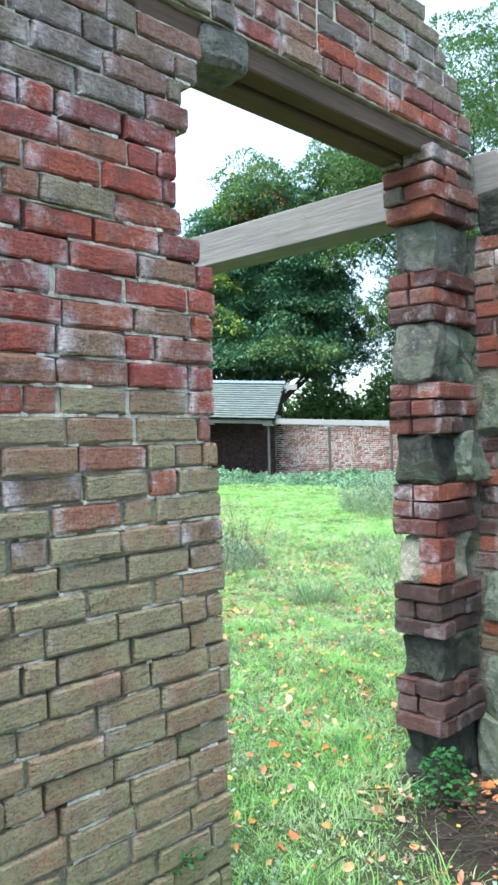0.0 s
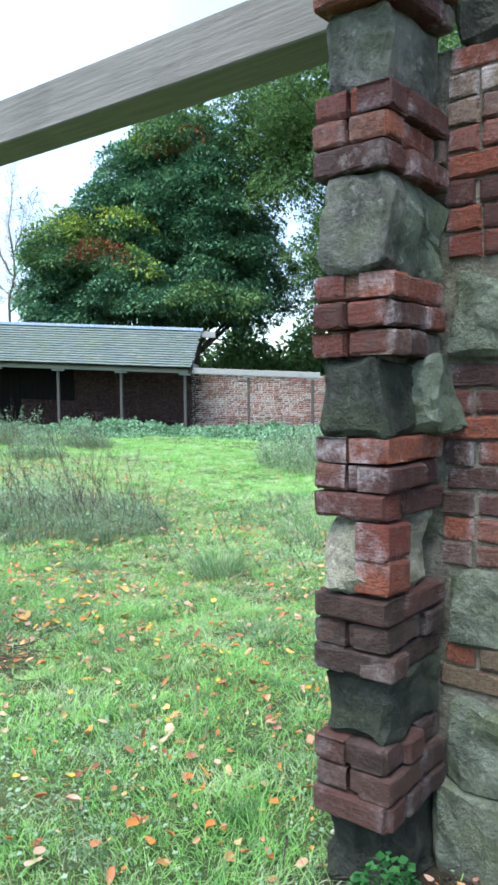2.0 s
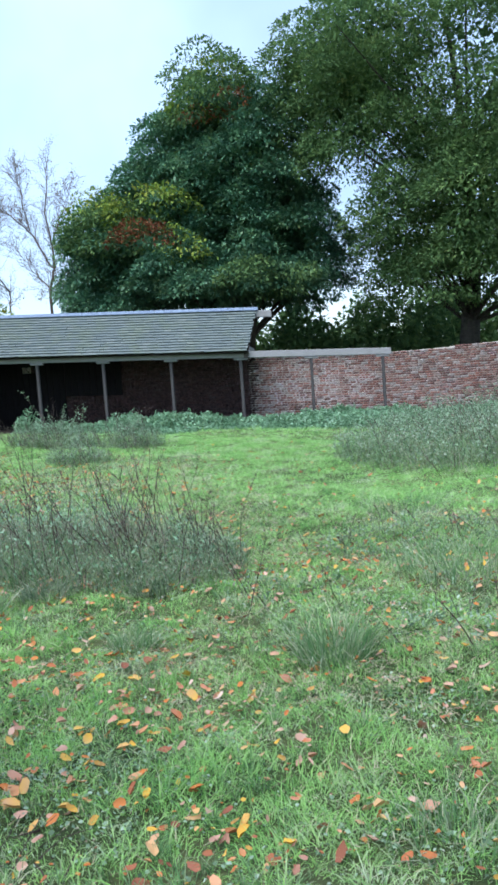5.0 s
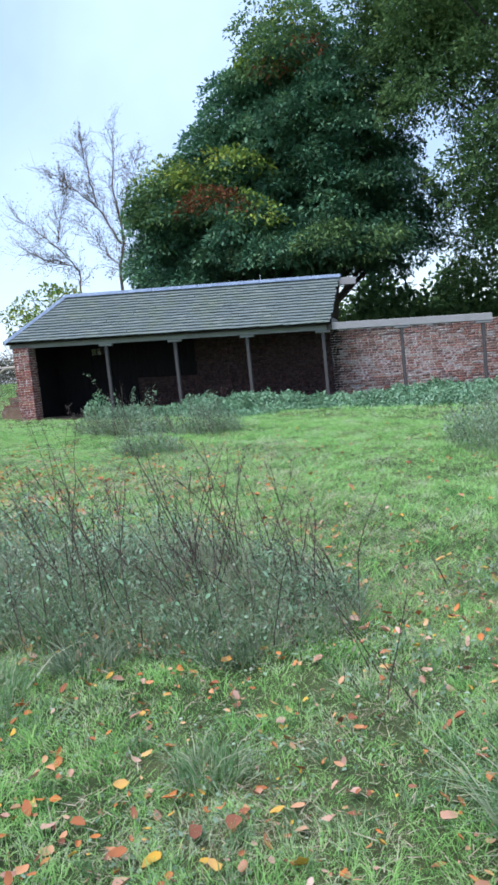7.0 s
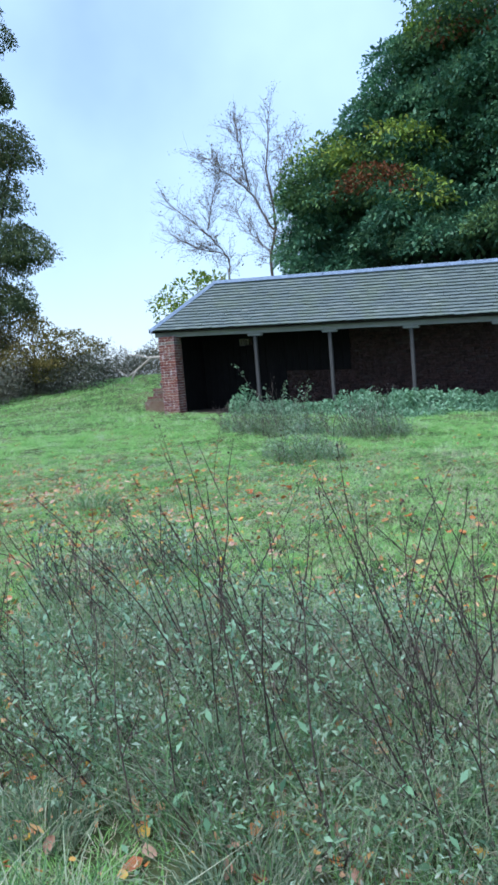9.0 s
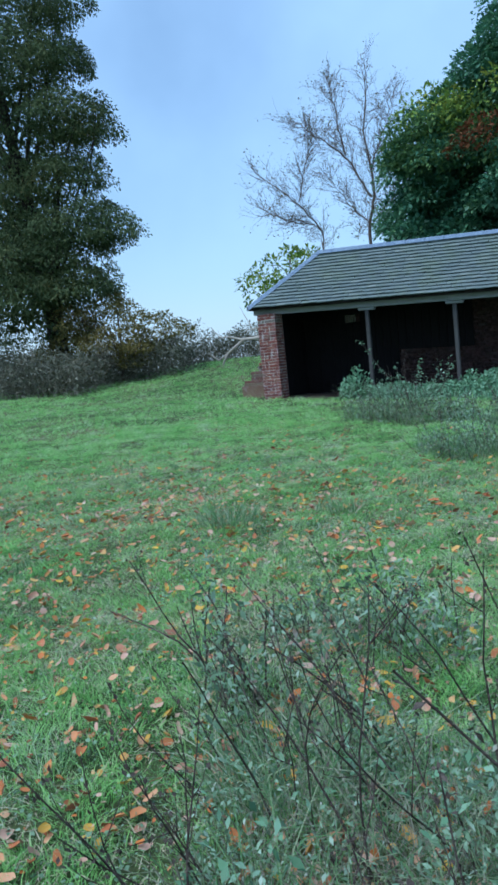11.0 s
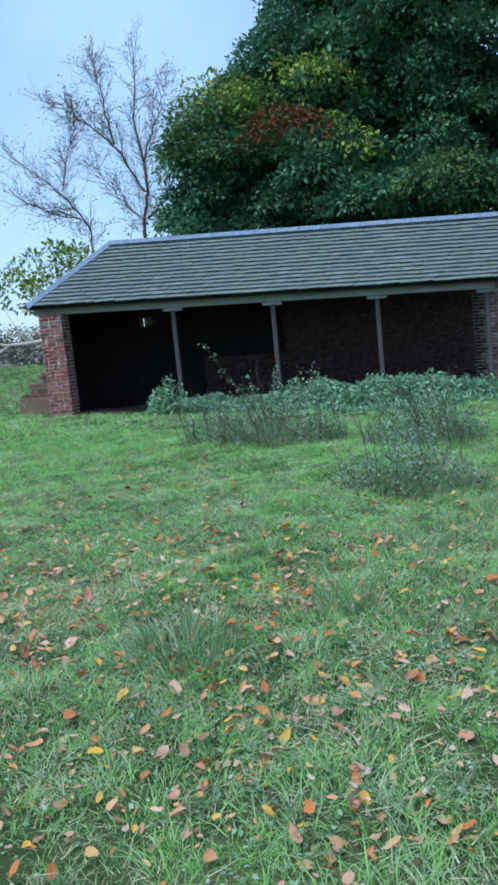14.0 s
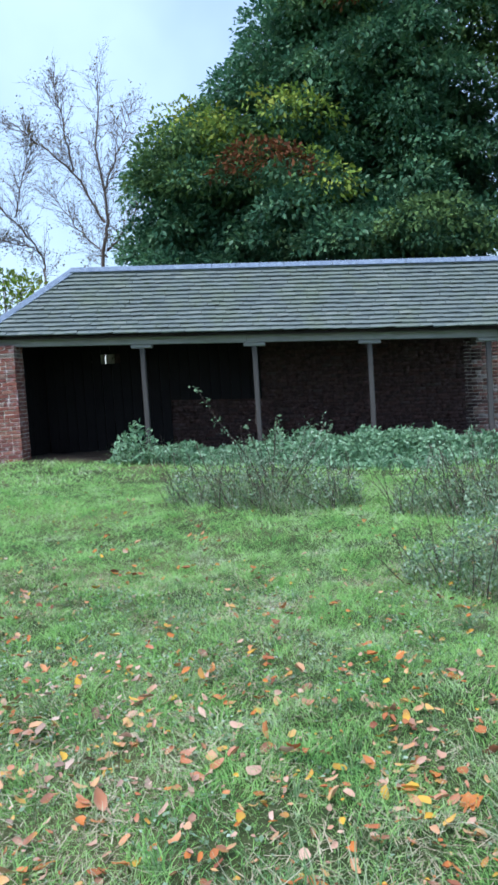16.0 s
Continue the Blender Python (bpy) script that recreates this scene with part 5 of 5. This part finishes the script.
weed_clump("nettle_clump", "bright green nettle clump beside the shed post", -9.6, 25.2, 0.6, 0.4, 12, 0.3, 0.7, 1500, (0.06, 0.13), low=0.65, mat=M_NETTLE)


def bramble_shoot():
    x, y = -7.2, 21.0
    z = float(ground_z(x, y))
    root = empty("bramble_shoot", "tall arching bramble shoot with pale leaves", "bramble", m=pose(x, y, z))
    tubes, cards = Tubes(), []
    for way, h in (((-0.62, 0.0, 1.0), 1.62), ((0.2, 0.0, 1.0), 1.0), ((0.6, 0.1, 1.0), 1.1), ((-0.25, 0, 1), 0.95), ((0.9, 0.1, 1.0), 1.1), ((0.4, -0.2, 1.0), 1.0)):
        pts, d = wander((0, 0, 0), way, h, 8, 0.08, 0.03)
        tubes.add(pts, 0.008, 0.003, 5)
        for p in pts[3:]:
            cards.append(leaf_cards(p + G.normal(0, 0.03, (9, 3)), G.normal(0, 1, (9, 3)), G.uniform(0.03, 0.07, 9), 0.55))
    part("stem", tubes.mesh("stem"), M_STEM, root)
    part("leaf_mass", array_mesh("leaf_mass", np.concatenate(cards), 4), M_WEED, root, kind="stuff")


bramble_shoot()


def nettle_bed():
    n = 150000
    x, y = scatter(n, -10.4, 9.5, 23.3, 26.15)
    edge = 23.6 + 0.9 * patchy(x, y * 0.2, 0.9, 1.0) + 1.3 * smooth(-6.5, -10.4, x) - 1.2 * smooth(-3, 2, x)
    keep = y > edge
    x, y = x[keep], y[keep]
    h = (0.03 + 0.32 * patchy(x, y, 1.7, 0.4) + 0.3 * patchy(x, y, 5, 1) * patchy(x, y, 0.8, 2)) * np.clip((y - edge[keep]) * 1.2, 0.15, 1) * (1 - 0.65 * smooth(-9.2, -10.3, x))
    z = ground_z(x, y) + h * G.random(len(x)) ** 0.45
    p = np.stack([x, y, z], -1)
    return array_mesh("nettle_bed", leaf_cards(p, np.tile([0.0, -0.5, 0.1], (len(p), 1)), G.uniform(0.05, 0.12, len(p)), 0.55, 0.9, 0.2), 4)


tagged(thing("nettle_bed", nettle_bed(), M_NETTLE), "band of pale green nettles along the shed front", "nettles", kind="stuff")


def pillar_plant():
    m = DOOR @ pose(-0.06, -0.05, 0.0)
    root = empty("wall_plant", "small leafy green plant at the pillar foot", "plant", m=m)
    n = 330
    a, q = G.uniform(0, 2 * np.pi, n), G.random(n) ** 0.6 * 0.12
    top = 0.05 + 0.2 * (1 - (q / 0.13) ** 2)
    p = np.stack([q * np.cos(a) - 0.03, q * np.sin(a), top * (0.25 + 0.75 * G.random(n) ** 0.5)], -1)
    part("leaf_mass", array_mesh("leaf_mass", leaf_cards(p, np.stack([np.cos(a), np.sin(a), 0 * a], -1), G.uniform(0.014, 0.034, n), 0.8, 0.4, 0.15), 4), M_PLANT, root, kind="stuff")
    t = Tubes()
    for k in range(0, n, 5):
        t.add(np.stack([p[k] * np.array([0.3, 0.3, 0]), p[k] * np.array([0.7, 0.7, 0.7]), p[k]]), 0.002, 0.001, 3)
    part("stem_tangle", t.mesh("stem_tangle"), M_STEM, root, kind="stuff")


def wall_weeds():
    """Small green weeds rooted in the joints near the foot of the wall."""
    for u, z, n in ((-1.43, 0.31, 26), (-1.34, 0.1, 34), (-1.75, 0.07, 22)):
        root = empty("wall_weed", "tiny green weed rooted in a wall joint", "weed", "wall weeds", m=DOOR @ pose(u, -0.004, z))
        a, q = G.uniform(0, np.pi, n), G.random(n) ** 0.6 * 0.05
        p = np.stack([q * np.cos(a), -0.01 - q * np.sin(a) * 0.6, G.uniform(-0.01, 0.05, n)], -1)
        part("leaf_mass", array_mesh("leaf_mass", leaf_cards(p, np.stack([np.cos(a), -np.sin(a), 0 * a + 0.3], -1), G.uniform(0.012, 0.03, n), 0.55, 0.4, 0.1), 4), M_PLANT, root, kind="stuff")
        t = Tubes()
        for k in range(0, n, 3):
            t.add(np.stack([np.array([0, 0.02, 0]), p[k] * 0.5 + np.array([0, 0, 0.008]), p[k]]), 0.0014, 0.0007, 3)
        part("stem", t.mesh("stem"), M_PLANT, root)


M_PLANT = leaf_material("fresh_green_leaf", [(0.0, (0.015, 0.06, 0.02)), (0.5, (0.03, 0.12, 0.035)), (1.0, (0.08, 0.22, 0.07))], 0.4, 0.25)
pillar_plant()
wall_weeds()


def litter():
    """Dead stalks and twigs on the bare soil and by the heap outside."""
    t = Tubes()
    for cx, cy, n, r in ((0.66, 3.05, 170, 0.5), (-1.73, 5.3, 150, 0.4), (0.45, 2.95, 25, 0.4)):
        for _ in range(n):
            x, y = cx + G.normal(0, r * 0.6), cy + G.normal(0, r * 0.6)
            a = G.uniform(0, 2 * np.pi)
            pts, _ = wander((x, y, float(ground_z(x, y)) + G.uniform(0.01, 0.07)), (math.cos(a), math.sin(a), G.normal(0, 0.08)), G.uniform(0.08, 0.4), 4, 0.12)
            t.add(pts, G.uniform(0.0015, 0.005), 0.001, 4)
    return t.mesh("dead_twigs")


def soil_crumbs():
    r = np.random.default_rng(8)
    n = 9000
    x, y = r.uniform(-2.6, 2.2, n), r.uniform(2.2, 6.2, n)
    wall, u, v = inside_walls(x, y)
    keep = (r.random(n) < bare_soil(x, y)) & ~wall
    x, y = x[keep], y[keep]
    n = len(x)
    size = (0.003 + 0.012 * r.random(n) ** 2.5)[:, None]
    c = np.stack([x, y, ground_z(x, y) + size[:, 0] * 0.3], -1)
    dirs = np.array([(1, 0, 0), (0, 1, 0), (-1, 0, 0), (0, -1, 0), (0, 0, 0.8), (0, 0, -0.8)], float)
    v = np.stack([c + (d + r.normal(0, 0.25, (n, 3))) * size for d in dirs], 1).reshape(-1, 3)
    k = (np.arange(n) * 6)[:, None]
    f = np.concatenate([k + np.array([[a, (a + 1) % 4, 4]]) for a in range(4)] + [k + np.array([[(a + 1) % 4, a, 5]]) for a in range(4)])
    return indexed_mesh("soil_crumbs", v, f)


M_SOIL = rock_material("crumbly_soil", (0.03, 0.024, 0.02), (0.075, 0.06, 0.05), 0.1, 14)
tagged(thing("soil_crumbs", soil_crumbs(), M_SOIL), "dark crumbs of bare soil by the doorway", "soil", kind="stuff")
tagged(thing("dead_twigs", litter(), M_STEM), "dead twigs and stalks strewn on bare soil", "twigs", kind="stuff")

# trees
tree("chestnut_tree", "dense dark green horse chestnut with yellowing patches", (-4.8, 36.8), 15, 0.55,
     [(-4.3, 36.2, 9.6, 3.2, 3.4, 4.3), (-5.6, 35.9, 6.2, 4.4, 4.0, 3.3), (-9.3, 34.6, 7.3, 1.5, 1.6, 1.4), (-2.3, 36.0, 6.4, 1.8, 2.8, 3.2), (-6.6, 35.2, 10.5, 1.3, 1.6, 1.6), (-8.0, 34.9, 8.9, 1.3, 1.5, 1.2), (-9.7, 35.0, 5.0, 1.8, 1.8, 1.8)], (190, 190, 50, 60, 40, 34, 60), 480, (0.09, 0.22), (0.45, 1.1), M_CHESTNUT, M_BARK,
     extra=((M_BEECH, [(-9.2, 33.8, 7.4, 1.6, 1.3, 1.5), (-5.0, 33.0, 12.0, 1.6, 1.0, 1.8), (-3.2, 31.9, 5.2, 1.8, 0.5, 0.5)], (30, 18, 8), 300),
            (M_YELLOW, [(-7.5, 32.5, 7.9, 1.3, 0.7, 1.0), (-9.9, 33.2, 8.3, 1.0, 0.8, 0.6), (-6.4, 32.2, 6.6, 0.5, 0.4, 0.7), (-4.8, 32.8, 12.4, 1.1, 0.6, 0.8)], (10, 8, 4, 4), 190),
            (M_RUST, [(-7.5, 31.9, 7.0, 0.5, 0.3, 0.4), (-4.4, 32.4, 11.6, 0.8, 0.3, 0.5)], (6, 3), 150)), droop=0.5, lower=-0.45, tip=0.34, squash=0.38, fill=7000, deep=0.62)
tree("beech_tree", "tall spreading beech with a dark trunk behind the wall", (4.3, 34.0), 17, 0.45,
     [(5.9, 32.6, 12.2, 7.4, 5.2, 5.6), (6.0, 31.4, 6.6, 5.0, 3.0, 3.2), (10.5, 32, 8, 5.0, 5.0, 5.0), (2.6, 35.5, 5.6, 2.2, 1.5, 2.2), (0.9, 33.4, 12.4, 2.7, 2.4, 3.6)], (340, 230, 70, 46, 95), 480, (0.09, 0.2), (0.55, 1.4), M_BEECH, M_BARK, droop=0.3, lower=-0.85, squash=0.36, tip=0.24, fill=2400, deep=0.6)
tree("larch_tree", "tall olive-green tree with drooping branches at the field edge", (-23.4, 30.5), 19, 0.4,
     [(-24.7, 30.3, 11.5, 2.9, 3.4, 8.0), (-24.4, 29.9, 5.4, 3.0, 3.4, 3.2), (-21.0, 29.8, 6.6, 1.6, 1.4, 0.6), (-21.7, 30.0, 8.6, 1.2, 1.2, 0.5), (-21.2, 30.0, 10.4, 1.4, 1.2, 0.5),
      (-21.7, 30.0, 12.4, 1.2, 1.2, 0.5), (-21.3, 30.0, 14.4, 1.4, 1.2, 0.6), (-21.7, 30.0, 4.7, 1.3, 1.2, 0.5)], (260, 130, 34, 20, 28, 20, 26, 22), 430, (0.06, 0.15), (0.35, 0.9), M_LARCH, M_BARK, fill=4000, droop=1.2, lower=-0.95, squash=0.5, tip=0.6, deep=0.5)


def bare_tree():
    x0, y0 = -13.75, 37.0
    z0 = float(ground_z(x0, y0)) - 0.1
    root = empty("bare_tree", "nearly leafless grey-brown tree behind the shed", "tree", m=pose(x0 + 0.55, y0, z0))
    r = np.random.default_rng(41)
    t, tips = Tubes(), []
    def grow(p, d, length, rad, depth):
        pts = [np.array(p, float)]
        d = unit(d)
        for _ in range(4):
            d = unit(d + r.normal(0, 0.13, 3) + np.array([0, 0, 0.06]))
            pts.append(pts[-1] + d * length / 4)
        pts = np.array(pts)
        t.add(pts, rad, rad * 0.55, 3)
        if depth == 0:
            tips.append(pts[-1])
            return
        for k in range(r.integers(2, 5)):
            grow(pts[r.integers(1, 5)], d + r.normal(0, 0.55, 3), length * r.uniform(0.45, 0.75), rad * 0.6, depth - 1)
    limbs = (
        (((-13.75, z0), (-13.7, 5.8), (-13.5, 7.3), (-13.7, 9.4), (-13.5, 11.5)), 0.10, 0.02),
        (((-13.6, 7.0), (-14.5, 8.7), (-15.3, 9.4), (-16.3, 10.3)), 0.055, 0.015),
        (((-14.5, 8.7), (-14.7, 10.4), (-15.0, 11.6)), 0.04, 0.013),
        (((-13.8, 3.0), (-15.6, 5.0), (-15.9, 6.2), (-16.6, 7.4), (-17.9, 8.5)), 0.06, 0.015),
        (((-16.0, 6.4), (-16.9, 6.6), (-18.3, 7.4)), 0.03, 0.012),
        (((-13.6, 6.1), (-12.8, 6.6), (-12.2, 7.9)), 0.045, 0.014),
        (((-16.6, 7.4), (-16.2, 8.7), (-15.8, 9.8)), 0.03, 0.012),
        (((-13.55, 8.0), (-12.9, 9.2), (-12.5, 10.5)), 0.035, 0.012),
        (((-13.6, 5.9), (-14.6, 6.9), (-15.4, 8.2)), 0.035, 0.012),
    )
    for line, ra, rb in limbs:
        q = np.array([(a - x0, r.normal(0, 0.25) if k else 0.0, b - z0) for k, (a, b) in enumerate(line)])
        u = np.linspace(0, len(q) - 1, 5 * len(q))
        fine = np.stack([np.interp(u, np.arange(len(q)), q[:, k]) for k in range(3)], -1)
        fine[1:-1] = (fine[:-2] + fine[1:-1] + fine[2:]) / 3 + r.normal(0, 0.025, (len(fine) - 2, 3))
        t.add(fine, ra * 0.8, rb * 0.8, 6)
        for k in range(len(fine)):
            if fine[k, 2] + z0 < 5.2:
                continue
            way = unit(fine[min(k + 1, len(fine) - 1)] - fine[max(k - 1, 0)])
            for _ in range(3):
                grow(fine[k], way + r.normal(0, 0.6, 3), r.uniform(0.45, 0.9), 0.010, 2)
    part("branch_work", t.mesh("branch_work"), M_TWIG, root, kind="stuff")
    tips = np.array(tips)
    tips = tips[r.random(len(tips)) < np.where(tips[:, 2] + z0 < 6.6, 0.45, 0.2)]
    p = np.repeat(tips, 3, 0) + r.normal(0, 0.1, (len(tips) * 3, 3))
    part("leaf_mass", array_mesh("leaf_mass", leaf_cards(p, r.normal(0, 1, p.shape), r.uniform(0.04, 0.1, len(p)), 0.6), 4), M_AUTUMN, root, "few withered leaves", kind="stuff")


bare_tree()
tree("hazel_bush", "light green leafy hazel behind the shed end", (-16.2, 36.0), 4.5, 0.06, [(-16.2, 36.0, 4.1, 1.7, 1.2, 1.2)], (40,), 90, (0.12, 0.24), (0.35, 0.7), M_YELLOW, M_TWIG, droop=0.3, lower=-0.8)


def foliage_bank(name, label, cat, boxes, per_m3, size, mat):
    cards = []
    for x0, x1, y0, y1, h, seed in boxes:
        n = int((x1 - x0) * (y1 - y0) * h * per_m3)
        x, y = scatter(n, x0, x1, y0, y1)
        top = h * (0.45 + 0.75 * patchy(x, y, 0.7, seed) + 0.25 * patchy(x, y, 2.6, seed + 1))
        z = ground_z(x, y) + top * G.random(n) ** 0.9
        p = np.stack([x, y, z], -1)
        cards.append(leaf_cards(p, np.tile([0.0, -0.6, 0.2], (n, 1)), G.uniform(size[0], size[1], n), 0.5, 0.9, 0.2))
    return tagged(thing(name, array_mesh(name, np.concatenate(cards), 4), mat), label, cat, kind="stuff")


foliage_bank("field_hedge", "straggling grey-brown hedge along the field edge", "hedge", ((-44, -14.8, 33.8, 36.4, 1.3, 0.3), (-30, -17.5, 29.5, 31.5, 1.4, 1.3), (-40, -29, 27, 30, 2.0, 2.0)), 620, (0.06, 0.14), M_HEDGE)
foliage_bank("field_brush", "grey tangled brush on the bank under the trees", "brush", ((-30, -19.5, 26.8, 29.0, 1.5, 0.7),), 620, (0.06, 0.14), M_HEDGE)
tree("autumn_bush", "yellow-brown autumn bush drooping at the field edge", (-20.4, 30.2), 3.6, 0.07, [(-20.6, 30.0, 2.9, 1.5, 1.2, 1.2), (-18.8, 30.0, 2.5, 1.1, 0.9, 0.7), (-21.8, 29.6, 2.4, 1.2, 1.0, 1.2)], (40, 22, 26), 230, (0.06, 0.14), (0.25, 0.6), M_AUTUMN, M_TWIG, droop=0.7, lower=-0.8, squash=0.55, tip=0.5, deep=0.5)
foliage_bank("far_woods", "dark woodland beyond the garden wall", "woods", ((-11, 30, 42, 47, 4.2, 0.5), (-3.5, 4.5, 37.5, 40, 3.6, 1.5)), 75, (0.25, 0.5), M_BEECH)


def fallen_branch():
    x, y = -15.4, 31.0
    z = float(ground_z(x, y))
    t = Tubes()
    t.add([(2.1, 0.2, 0.15), (1.3, 0.1, 0.7), (0.6, 0.0, 0.95), (0.0, 0.0, 0.92), (-0.5, 0.0, 0.93)], 0.08, 0.05, 7)
    t.add([(0.7, 0.0, 0.95), (0.5, 0.0, 1.2), (0.1, 0.0, 1.24), (-0.4, 0.05, 1.18)], 0.035, 0.012, 6)
    t.add([(-0.4, 0.0, 0.93), (-0.7, 0.0, 0.75), (-1.1, 0.0, 0.5), (-1.4, -0.1, 0.32), (-1.8, -0.1, 0.6)], 0.05, 0.02, 6)
    t.add([(-0.5, 0.0, 0.93), (-0.9, 0.0, 1.05), (-1.4, 0.1, 1.1), (-1.7, 0.1, 1.45)], 0.035, 0.01, 6)
    t.add([(-1.1, 0.0, 0.5), (-1.2, -0.15, 0.2), (-1.3, -0.2, -0.15)], 0.04, 0.03, 6)
    t.add([(0.1, 0.0, 1.0), (-0.3, 0.1, 1.6), (-0.5, 0.1, 2.0)], 0.02, 0.006, 5)
    thing("fallen_branch", t.mesh("fallen_branch"), M_OAK, "bleached fallen branch beside the broken wall", "branch", m=pose(x, y, z))


fallen_branch()
